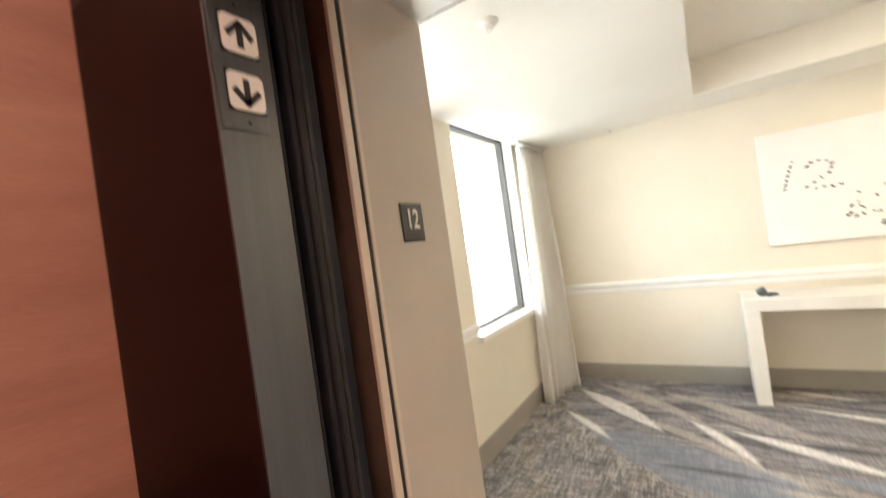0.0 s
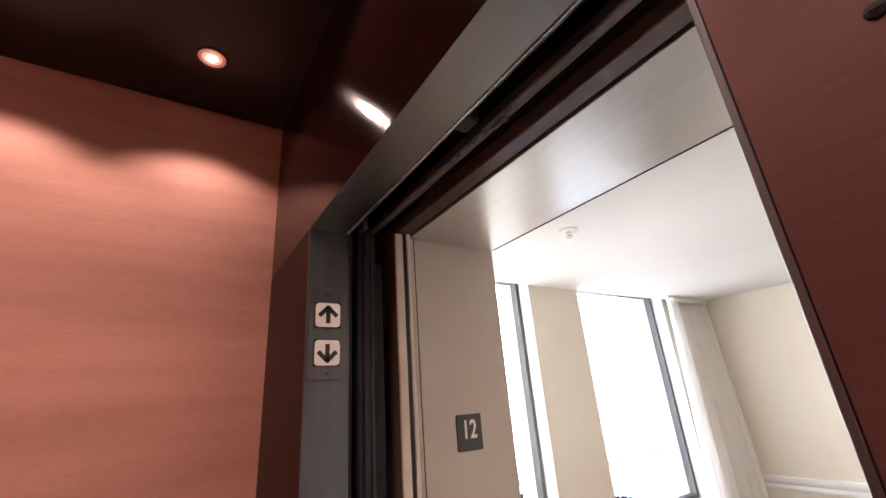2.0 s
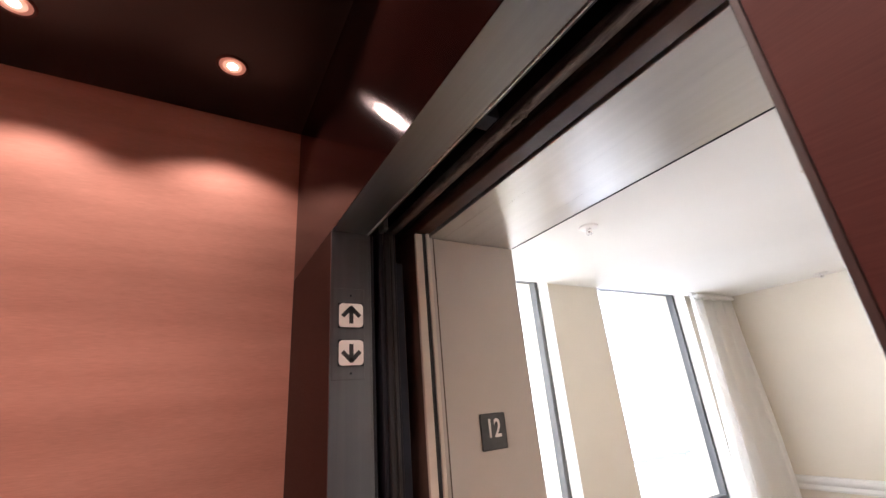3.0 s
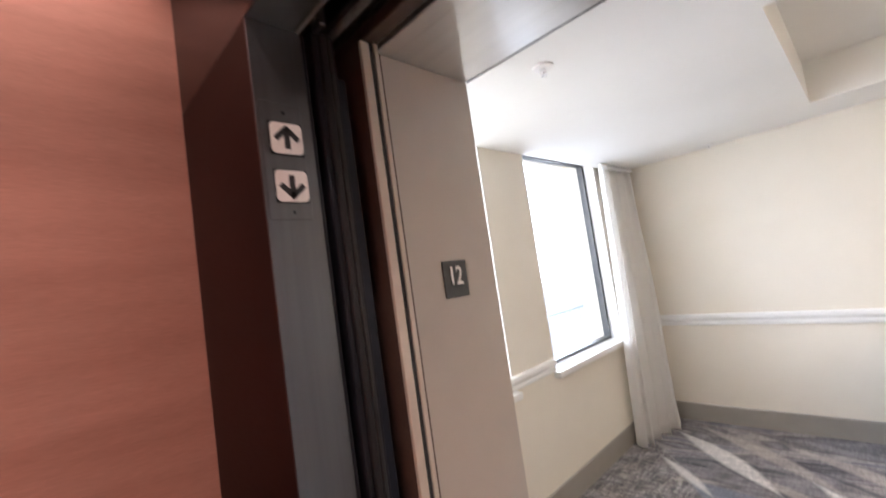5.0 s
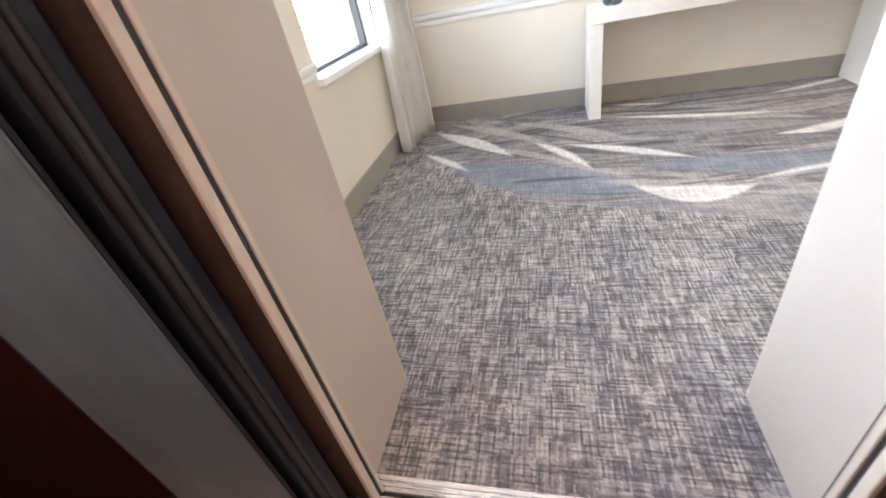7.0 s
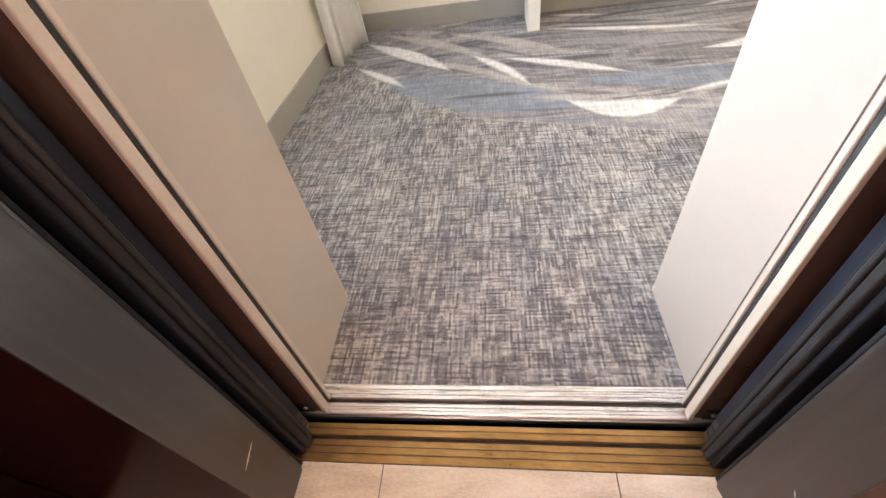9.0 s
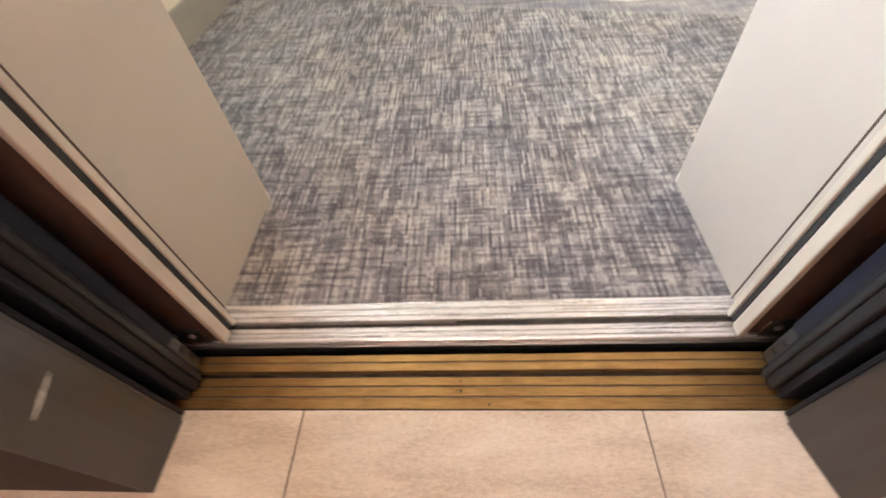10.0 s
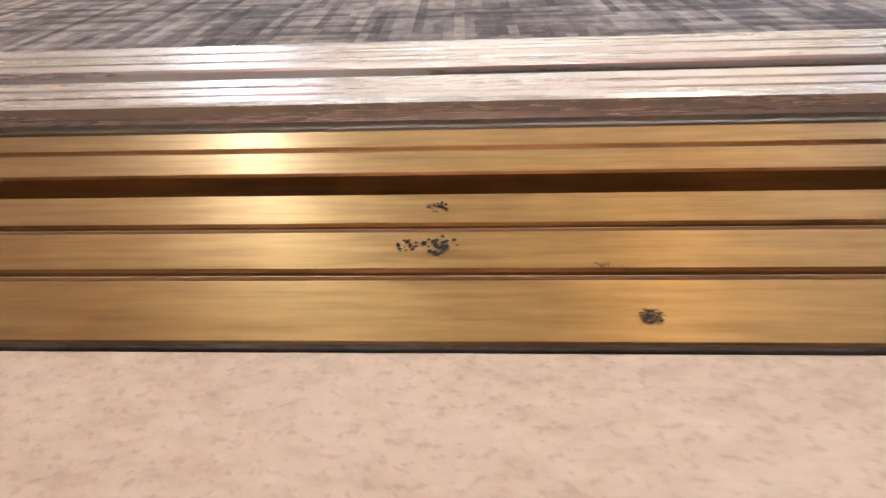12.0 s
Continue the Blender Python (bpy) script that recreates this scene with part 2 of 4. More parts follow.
def carpet_material():
    """Woven grey carpet; past a curved border it turns into flowing bands with pale leaf-shaped streaks."""
    m, t, b = nodes_of("woven_carpet", 0.95, 0.0, 0.1)
    g = G(t)
    sep = t.nodes.new("ShaderNodeSeparateXYZ")
    t.links.new(g.coords(), sep.inputs[0])
    X, Y = sep.outputs[0], sep.outputs[1]
    # cross-hatched weave: long threads along y, short dashes along x, broad worn patches
    warp = g.threads(X, Y, 138.0, 14.0, 3.7)
    weft = g.threads(Y, X, 138.0, 14.0, 9.1)
    tone = g.noise(2.6, 4, 0.6)
    patch = g.noise(11, 3, 0.6, g.coords((1.0, 0.7, 1)))
    fuzz = g.noise(90, 3, 0.6)
    tuft = g.noise(420, 2, 0.6)
    lie = g.ramp(g.noise(16, 3, 0.6, g.coords((1.0, 1.0, 1))), [(0.42, (0, 0, 0)), (0.58, (1, 1, 1))])
    cross = g.math("ADD", g.math("MULTIPLY", warp, g.math("MULTIPLY_ADD", lie, -0.22, 0.58)), g.math("MULTIPLY", weft, g.math("MULTIPLY_ADD", lie, 0.22, 0.20)))
    w = g.math("MULTIPLY_ADD", g.math("SUBTRACT", cross, 0.39), 0.40, 0.5)
    w = g.math("ADD", w, g.math("MULTIPLY", g.math("SUBTRACT", patch, 0.5), 0.24))
    w = g.math("ADD", w, g.math("MULTIPLY", g.math("SUBTRACT", fuzz, 0.5), 0.30))
    w = g.math("ADD", w, g.math("MULTIPLY", g.math("SUBTRACT", tuft, 0.5), 0.10))
    w = g.math("ADD", w, g.math("MULTIPLY", g.math("SUBTRACT", tone, 0.5), 0.24))
    weave = g.ramp(w, [(0.34, (0.100, 0.094, 0.108)), (0.44, (0.190, 0.181, 0.190)), (0.54, (0.31, 0.294, 0.288)), (0.66, (0.49, 0.46, 0.435))])
    dash = g.ramp(g.threads(Y, X, 160.0, 12.0, 21.3), [(0.86, (0, 0, 0)), (0.90, (1, 1, 1))])
    weave = g.mix(g.math("MULTIPLY", dash, 0.55), weave, (0.060, 0.058, 0.075))
    hue = g.ramp(g.noise(5, 2, 0.5), [(0.35, (0.97, 0.985, 1.03)), (0.65, (1.03, 1.0, 0.97))])
    weave = g.mix(1.0, weave, hue, "MULTIPLY")
    # flowing bands: noise stretched along the flow, which sinks slowly towards +x
    flow = g.coords((0.55, 2.6, 1), (0, 0, radians(24)))
    band = g.noise(1.5, 3, 0.5, flow, 1.2)
    bands = g.ramp(band, [(0.30, (0.10, 0.10, 0.12)), (0.40, (0.29, 0.285, 0.305)), (0.47, (0.16, 0.155, 0.17)), (0.55, (0.40, 0.375, 0.37)), (0.62, (0.22, 0.225, 0.26)), (0.70, (0.30, 0.30, 0.33))])
    bands = g.mix(g.math("MULTIPLY", tuft, 0.5), bands, g.mix(0.5, bands, weave))
    # border of the flowing field
    edge = g.smooth_max(g.math("MULTIPLY_ADD", X, -0.285, 1.85), g.math("MULTIPLY_ADD", X, -1.15, 1.72), 0.08)
    field = g.math("MULTIPLY", g.math("SUBTRACT", Y, edge), 60.0, clamp=True)
    seam = g.math("SUBTRACT", 1.0, g.math("MULTIPLY", g.math("ABSOLUTE", g.math("SUBTRACT", Y, edge)), 80.0), clamp=True)
    col = g.mix(field, weave, bands)
    col = g.mix(g.math("MULTIPLY", seam, 0.6), col, (0.42, 0.41, 0.40))

    def leaf(x0, y0, x1, y1, bow, width):
        dx, dy = x1 - x0, y1 - y0
        L2 = dx * dx + dy * dy
        L = math.sqrt(L2)
        px, py = g.math("SUBTRACT", X, x0), g.math("SUBTRACT", Y, y0)
        s = g.math("ADD", g.math("MULTIPLY", px, dx / L2), g.math("MULTIPLY", py, dy / L2))
        v = g.math("ADD", g.math("MULTIPLY", px, -dy / L), g.math("MULTIPLY", py, dx / L))
        arch = g.math("MULTIPLY", g.math("MULTIPLY", s, g.math("SUBTRACT", 1.0, s)), 4.0)
        half = g.math("MULTIPLY", g.math("MAXIMUM", arch, 0.0), width * 1.5)
        off = g.math("ABSOLUTE", g.math("SUBTRACT", v, g.math("MULTIPLY", arch, bow)))
        return g.math("MULTIPLY", g.math("SUBTRACT", half, off), 30.0, clamp=True)

    PALE, BLUE, DEEP, ROSE, ASH = (0.80, 0.78, 0.77), (0.23, 0.258, 0.320), (0.10, 0.10, 0.12), (0.44, 0.40, 0.385), (0.30, 0.295, 0.315)
    LEAVES = [
        (-0.78, 2.55, 0.63, 1.92, -0.049, 0.150, BLUE), (-0.34, 2.15, 0.33, 2.14, 0.010, 0.027, DEEP), (0.06, 1.95, 0.61, 1.89, -0.010, 0.019, DEEP),
        (0.46, 2.27, 1.94, 2.16, -0.041, 0.095, BLUE), (0.36, 2.90, 1.88, 2.63, 0.030, 0.067, ASH), (1.12, 2.00, 2.45, 2.38, -0.031, 0.067, BLUE),
        (-0.97, 3.50, 0.06, 2.67, 0.057, 0.052, ROSE), (-0.53, 2.83, 0.31, 2.19, 0.029, 0.048, ROSE), (-0.33, 3.32, 0.63, 2.63, 0.048, 0.052, ROSE),
        (-0.78, 2.92, 0.11, 2.36, 0.000, 0.024, DEEP), (-0.28, 3.08, 0.46, 2.57, 0.019, 0.024, DEEP), (0.31, 3.36, 1.42, 3.10, 0.000, 0.028, DEEP), (0.21, 2.07, 0.76, 1.94, 0.030, 0.038, ROSE),
        (-1.05, 3.31, -0.25, 2.56, 0.029, 0.059, PALE), (-1.03, 2.81, -0.56, 2.36, 0.014, 0.034, PALE),
        (-0.17, 2.86, 0.27, 2.22, 0.039, 0.038, PALE), (0.07, 2.73, 0.91, 2.28, 0.020, 0.043, PALE),
        (0.43, 2.02, 1.07, 1.93, -0.121, 0.071, PALE), (0.96, 1.94, 1.78, 2.13, 0.031, 0.025, PALE),
        (0.37, 3.23, 1.69, 2.92, -0.030, 0.034, PALE), (1.34, 2.56, 1.95, 2.78, -0.072, 0.043, PALE),
        (0.47, 3.51, 0.96, 3.37, 0.010, 0.025, PALE), (1.57, 3.33, 2.42, 3.62, -0.021, 0.032, PALE),
    ]
    for *geo, shade in LEAVES:
        col = g.mix(g.math("MULTIPLY", leaf(*geo), 0.82), col, shade)
    streaks = g.noise(9, 5, 0.65, g.coords((0.30, 3.0, 1), (0, 0, radians(20))), 0.5)
    ply = g.math("ADD", g.math("MULTIPLY", streaks, 0.9), g.math("MULTIPLY", w, 0.9))
    ply = g.mix(field, (1.0, 1.0, 1.0), g.ramp(ply, [(0.55, (0.80, 0.80, 0.83)), (0.90, (1.0, 0.99, 0.99)), (1.15, (1.16, 1.14, 1.12))]))
    col = g.mix(1.0, col, ply, "MULTIPLY")
    col = g.mix(g.math("MULTIPLY", g.math("SUBTRACT", 0.62, w, clamp=True), 0.8), col, (0.10, 0.10, 0.105))
    t.links.new(col, b.inputs["Base Color"])
    g.bump(b, g.math("ADD", w, tuft), 0.35, 0.003)
    return m


CARPET = carpet_material()


def curtain_material():
    m, t, b = nodes_of("cream_linen", 0.9, 0.0, 0.15)
    g = G(t)
    weft = g.noise(260, 3, 0.6, g.coords((1, 1, 0.2)))
    t.links.new(g.ramp(weft, [(0.3, (0.89, 0.875, 0.85)), (0.7, (0.96, 0.95, 0.93))]), b.inputs["Base Color"])
    b.inputs["Transmission Weight"].default_value = 0.0
    b.inputs["Subsurface Weight"].default_value = 0.0
    tr = t.nodes.new("ShaderNodeBsdfTranslucent")
    tr.inputs[0].default_value = (0.95, 0.94, 0.92, 1)
    mx = t.nodes.new("ShaderNodeMixShader")
    mx.inputs[0].default_value = 0.68
    t.links.new(b.outputs[0], mx.inputs[1])
    t.links.new(tr.outputs[0], mx.inputs[2])
    t.links.new(mx.outputs[0], t.nodes["Material Output"].inputs[0])
    g.bump(b, weft, 0.15, 0.001)
    return m


LINEN = curtain_material()


def glass_material():
    m, t, b = nodes_of("window_glass", 0.02)
    b.inputs["Transmission Weight"].default_value = 1.0
    b.inputs["IOR"].default_value = 1.05
    b.inputs["Base Color"].default_value = (0.97, 0.98, 0.98, 1)
    return m


GLASS = glass_material()


def glow_material(name, colour, strength):
    m, t, b = nodes_of(name, 0.4)
    b.inputs["Emission Color"].default_value = (*colour, 1)
    b.inputs["Emission Strength"].default_value = strength
    return m


BULB = glow_material("warm_lamp", (1.0, 0.80, 0.62), 14.0)
# Emissive rings stand for bloom round each lamp; they are no light source.
HALO = glow_material("bloom_glow", (1.0, 0.42, 0.25), 1.1)
RIM = glow_material("dim_bloom_glow", (1.0, 0.30, 0.17), 0.22)


# ---------------------------------------------------------------- building helpers
def box(x0, x1, y0, y1, z0, z1, bevel=0.0, seg=1, bm=None):
    bm = bm or bmesh.new()
    made = bmesh.ops.create_cube(bm, size=1)["verts"]
    for v in made:
        v.co = Vector(((x0 + x1) / 2 + v.co.x * (x1 - x0), (y0 + y1) / 2 + v.co.y * (y1 - y0), (z0 + z1) / 2 + v.co.z * (z1 - z0)))
    if bevel:
        edges = {e for v in made for e in v.link_edges}
        bmesh.ops.bevel(bm, geom=list(edges), offset=bevel, segments=seg, profile=0.5, affect="EDGES")
    return bm


def prism(outline, axis, a, b, bevel=0.0):
    """An outline of 2D points drawn out along an axis from a to b."""
    bm = bmesh.new()

    def place(p, h):
        return {"x": (h, p[0], p[1]), "y": (p[0], h, p[1]), "z": (p[0], p[1], h)}[axis]

    lo = [bm.verts.new(place(p, a)) for p in outline]
    hi = [bm.verts.new(place(p, b)) for p in outline]
    n = len(outline)
    bm.faces.new(lo)
    bm.faces.new(hi)
    for i in range(n):
        bm.faces.new((lo[i], lo[(i + 1) % n], hi[(i + 1) % n], hi[i]))
    bmesh.ops.recalc_face_normals(bm, faces=bm.faces)
    if bevel:
        bmesh.ops.bevel(bm, geom=list(bm.edges), offset=bevel, segments=2, profile=0.5, affect="EDGES")
    return bm


def turned(profile, at, axis="z", n=24):
    """A solid of revolution: profile of (radius, height)."""
    bm = bmesh.new()
    rings = []
    for r, h in profile:
        ring = []
        for i in range(n):
            a = 2 * math.pi * i / n
            p = {"z": (r * math.cos(a), r * math.sin(a), h), "x": (h, r * math.cos(a), r * math.sin(a)), "y": (r * math.cos(a), h, r * math.sin(a))}[axis]
            ring.append(bm.verts.new(Vector(p) + Vector(at)))
        rings.append(ring)
    for a, b in zip(rings, rings[1:]):
        for i in range(n):
            bm.faces.new((a[i], a[(i + 1) % n], b[(i + 1) % n], b[i]))
    bm.faces.new(rings[0])
    bm.faces.new(rings[-1])
    bmesh.ops.recalc_face_normals(bm, faces=bm.faces)
    return bm


def mesh_ob(name, bm, material, smooth=False):
    me = bpy.data.meshes.new(name)
    bm.to_mesh(me)
    bm.free()
    me.materials.append(material)
    if smooth:
        for p in me.polygons:
            p.use_smooth = True
    return new(name, me)


def thing(name, at, label, category, group=""):
    ob = new(name)
    ob.empty_display_size = 0.1
    ob.location = at
    return tagged(ob, label, category, group)


def origin_of(ob):
    at = Vector(ob.location)
    while ob.parent:
        ob = ob.parent
        at = at + Vector(ob.location)
    return at


def part(name, bm, material, parent, label="", smooth=False):
    """One mesh under a thing or part; the bmesh is in world places."""
    if parent is not None:
        bmesh.ops.translate(bm, verts=bm.verts, vec=-origin_of(parent))
    ob = mesh_ob(name, bm, material, smooth)
    ob.parent = parent
    return tagged(ob, label) if label else ob


def structure(name, bm, material, label, category="wall", smooth=False):
    return tagged(mesh_ob(name, bm, material, smooth), label, category, kind="structure")


def letters(text, size, depth):
    """Text from the built-in font as a mesh in its own plane, centred."""
    cu = bpy.data.curves.new("letters", "FONT")
    cu.offset = 0.0012
    cu.body, cu.size, cu.extrude, cu.align_x, cu.align_y = text, size, depth, "CENTER", "CENTER"
    tmp = new("letters", cu)
    bpy.context.view_layer.update()
    me = bpy.data.meshes.new_from_object(tmp.evaluated_get(bpy.context.evaluated_depsgraph_get()))
    bpy.data.objects.remove(tmp)
    bm = bmesh.new()
    bm.from_mesh(me)
    return bm


# ---------------------------------------------------------------- lobby: the shell
FAR_Y, LEFT_X, RIGHT_X, FRONT_Y = 3.61, -1.27, 3.4, 0.585
JX = 0.547                 # half the opening between the hall jambs
HEAD_Z = 2.210             # underside of the hall frame's head
structure("floor", box(LEFT_X - 0.3, RIGHT_X + 0.2, 0.232, FAR_Y + 0.2, -0.15, 0.0), CARPET, "grey woven carpet with flowing pale streaks", "floor")
structure("wall_far", box(LEFT_X - 0.02, RIGHT_X + 0.2, FAR_Y, FAR_Y + 0.2, 0, 2.75), WALL, "plain cream painted lobby wall behind a console table")
structure("wall_right", box(RIGHT_X, RIGHT_X + 0.2, 0.3, FAR_Y, 0, 2.75), WALL, "plain cream painted end wall of the lobby")
WIN = [(0.42, 1.487), (1.955, 3.04)]          # window openings along the left wall
SILL_Z, WTOP = 0.84, 2.403
WX = LEFT_X - 0.30
bm = bmesh.new()
box(WX, LEFT_X, 0.3, FAR_Y, 0, SILL_Z - 0.03, bm=bm)
for a, b2 in ((0.3, WIN[0][0]), (WIN[0][1], WIN[1][0]), (WIN[1][1], FAR_Y)):
    box(WX, LEFT_X, a, b2, SILL_Z - 0.03, 2.75, bm=bm)
for a, b2 in WIN:
    box(WX, LEFT_X, a, b2, WTOP + 0.012, 2.75, bm=bm)
structure("wall_left", bm, WALL, "cream painted wall with two tall window openings")
bm = bmesh.new()
box(-3.0, -JX - 0.06, 0.30, FRONT_Y - 0.01, 0, 2.75, bm=bm)
box(JX + 0.06, RIGHT_X, 0.30, FRONT_Y - 0.01, 0, 2.75, bm=bm)
box(-JX - 0.06, JX + 0.06, 0.30, FRONT_Y - 0.01, HEAD_Z + 0.05, 2.75, bm=bm)
structure("wall_elevator", bm, WALL, "cream painted wall round the elevator opening")
# ceiling with a raised tray
CX0, CX1, CY0, CY1, CUP = 0.178, 2.9, 1.355, 3.09, 2.60
bm = bmesh.new()
box(LEFT_X + 0.001, CX0, FRONT_Y - 0.02, FAR_Y, LOBBY_CEIL, 2.9, bm=bm)
box(CX1, RIGHT_X, FRONT_Y - 0.02, FAR_Y, LOBBY_CEIL, 2.9, bm=bm)
box(CX0, CX1, FRONT_Y - 0.02, CY0, LOBBY_CEIL, 2.9, bm=bm)
box(CX0, CX1, CY1, FAR_Y, LOBBY_CEIL, 2.9, bm=bm)
box(CX0, CX1, CY0, CY1, CUP, 2.9, bm=bm)
structure("ceiling", bm, CEIL, "off-white plaster ceiling with a raised tray", "ceiling")


def rail_profile(depth, z0, z1):
    h = z1 - z0
    return [(0, z0), (depth * 0.45, z0), (depth * 0.55, z0 + 0.15 * h), (depth * 0.5, z0 + 0.4 * h), (depth * 0.85, z0 + 0.55 * h),
            (depth, z0 + 0.7 * h), (depth, z0 + 0.9 * h), (depth * 0.8, z1), (0, z1)]


structure("chair_rail_far", prism([(FAR_Y - d, z) for d, z in rail_profile(0.035, 0.84, 0.935)], "x", LEFT_X, RIGHT_X), TRIM, "white moulded chair rail on the far wall", "trim")
for name, a, b2 in (("chair_rail_window_side", 0.6, WIN[0][0]), ("chair_rail_pier", WIN[0][1] - 0.065, WIN[1][0] - 0.02), ("chair_rail_corner", WIN[1][1] + 0.03, FAR_Y - 0.035)):
    if b2 > a:
        structure(name, prism([(LEFT_X + d, z) for d, z in rail_profile(0.035, 0.842, 0.925)], "y", a, b2), TRIM, "white moulded chair rail beside the window", "trim")
structure("baseboard_far", prism([(FAR_Y, 0), (FAR_Y - 0.012, 0), (FAR_Y - 0.010, 0.143), (FAR_Y - 0.004, 0.15), (FAR_Y, 0.15)], "x", LEFT_X + 0.012, RIGHT_X), BASE, "grey baseboard along the far wall", "baseboard")
structure("baseboard_left", prism([(LEFT_X, 0), (LEFT_X + 0.012, 0), (LEFT_X + 0.010, 0.143), (LEFT_X + 0.004, 0.15), (LEFT_X, 0.15)], "y", 0.6, FAR_Y), BASE, "grey baseboard below the windows", "baseboard")


# windows
def window(name, y0, y1):
    w = tagged(thing(name, (LEFT_X, (y0 + y1) / 2, SILL_Z), "tall window with a dark frame and white sill", "window"), kind="structure")
    fx0, fx1, f = WX + 0.16, WX + 0.215, 0.036
    part("frame_jamb", box(fx0, fx1, y0, y0 + f, SILL_Z, WTOP, 0.003), FRAME, w)
    part("frame_jamb", box(fx0, fx1, y1 - f, y1, SILL_Z, WTOP, 0.003), FRAME, w)
    part("frame_rail", box(fx0, fx1, y0 + f, y1 - f, SILL_Z, SILL_Z + 0.028, 0.003), FRAME, w)
    part("frame_rail", box(fx0, fx1, y0 + f, y1 - f, WTOP - f, WTOP, 0.003), FRAME, w)
    p = part("pane", box(fx0 + 0.02, fx0 + 0.026, y0 + f, y1 - f, SILL_Z + 0.028, WTOP - f), GLASS, w, "clear glass pane")
    p.visible_shadow = False
    part("sill", box(fx1, LEFT_X + 0.05, y0 - 0.02, y1 + 0.02, SILL_Z - 0.045, SILL_Z - 0.002, 0.006, 2), TRIM, w, "white painted sill board")
    for yy, s in ((y0, 1), (y1, -1)):
        part("reveal", box(fx1, LEFT_X + 0.002, min(yy, yy + 0.008 * s), max(yy, yy + 0.008 * s), SILL_Z, WTOP), TRIM, w, "white painted reveal")
    return w


window("window_1", *WIN[0])
window("window_2", *WIN[1])


# curtain beside the far window
def curtain():
    c = thing("curtain", (LEFT_X + 0.1, 3.2, 0.0), "long cream linen curtain gathered beside the window", "curtain")
    bm = bmesh.new()
    n, rows, folds = 200, 30, 5.0
    grid = []
    for j in range(rows + 1):
        h = j / rows
        z = 0.006 + (LOBBY_CEIL - 0.03) * h
        y0, y1 = 2.83 + 0.14 * h ** 0.8, 3.40 + 0.17 * h
        row = []
        for i in range(n + 1):
            s = i / n
            amp = 0.048 + 0.012 * math.sin(5 * s + 2) - 0.026 * h
            ph = 2 * math.pi * folds * (s + 0.03 * math.sin(6.3 * s)) + 0.5 * math.sin(3.1 * s + 1.3 * h) + 0.22 * math.sin(7 * h + 4 * s)
            x = LEFT_X + 0.085 + amp * math.sin(ph) + 0.009 * math.sin(2 * ph + 1) + (0.075 + 0.06 * (1 - h) - 0.05 * h) * s
            y = y0 + (y1 - y0) * s + 0.024 * math.cos(ph)
            row.append(bm.verts.new((x, y, z + (0.005 * math.sin(ph * 0.5) if j == 0 else 0))))
        grid.append(row)
    for a, b2 in zip(grid, grid[1:]):
        for i in range(n):
            bm.faces.new((a[i], a[i + 1], b2[i + 1], b2[i]))
    cloth = part("cloth", bm, LINEN, c, smooth=True)
    so = cloth.modifiers.new("thickness", "SOLIDIFY")
    so.thickness = 0.0025
    part("track", box(LEFT_X + 0.085, LEFT_X + 0.115, 2.95, 3.58, LOBBY_CEIL - 0.022, LOBBY_CEIL - 0.001, 0.003), TRIM, c, "white ceiling curtain track")
    part("header_tape", box(LEFT_X + 0.07, LEFT_X + 0.14, 2.98, 3.55, LOBBY_CEIL - 0.045, LOBBY_CEIL - 0.023, 0.004), LINEN, c)


curtain()


# console table with its two stones, and the picture above
def console_table():
    t = thing("console_table", (1.3, 3.43, 0), "white lacquered console table with slab legs against the wall", "table")
    part("tabletop", box(0.303, 2.25, 3.183, FAR_Y - 0.045, 0.697, 0.79, 0.004, 2), TABLE, t)
    part("leg", box(0.303, 0.397, 3.183, FAR_Y - 0.045, 0.0, 0.696, 0.004, 2), TABLE, t)
    part("leg", box(2.157, 2.25, 3.183, FAR_Y - 0.045, 0.0, 0.696, 0.004, 2), TABLE, t)


console_table()


def pebble(at, size, seed):
    bm = bmesh.new()
    bmesh.ops.create_icosphere(bm, subdivisions=4, radius=1.0)
    for v in bm.verts:
        k = 1 + 0.22 * noise.noise(v.co * 1.1 + Vector((seed, 0, 0))) + 0.06 * noise.noise(v.co * 3 + Vector((seed, 5, 0)))
        v.co = Vector((v.co.x * size[0], v.co.y * size[1], v.co.z * size[2])) * k
    low = min(v.co.z for v in bm.verts)
    bmesh.ops.translate(bm, verts=bm.verts, vec=Vector(at) - Vector((0, 0, low)))
    return bm


def stone_ornament():
    o = thing("stone_ornament", (1.325, 3.29, 0.79), "dark blue-grey stone ornament with two thin stalks", "ornament")
    part("stone", pebble((1.325, 3.29, 0.79), (0.052, 0.042, 0.055), 2.0), STONE, o, smooth=True)
    for x0, x1, h in ((1.315, 1.258, 0.135), (1.335, 1.362, 0.125)):
        bm = bmesh.new()
        rows = []
        for k in range(7):
            f = k / 6
            c = Vector((x0 + (x1 - x0) * f ** 1.2, 3.29 - 0.004 * f, 0.87 + h * f))
            r = 0.0022 - 0.0008 * f
            rows.append([bm.verts.new(c + Vector((r * math.cos(a * math.pi / 3), r * math.sin(a * math.pi / 3), 0))) for a in range(6)])
        for a, b2 in zip(rows, rows[1:]):
            for q in range(6):
                bm.faces.new((a[q], a[(q + 1) % 6], b2[(q + 1) % 6], b2[q]))
        part("stalk", bm, BASE, o, "thin grey stalk")


stone_ornament()


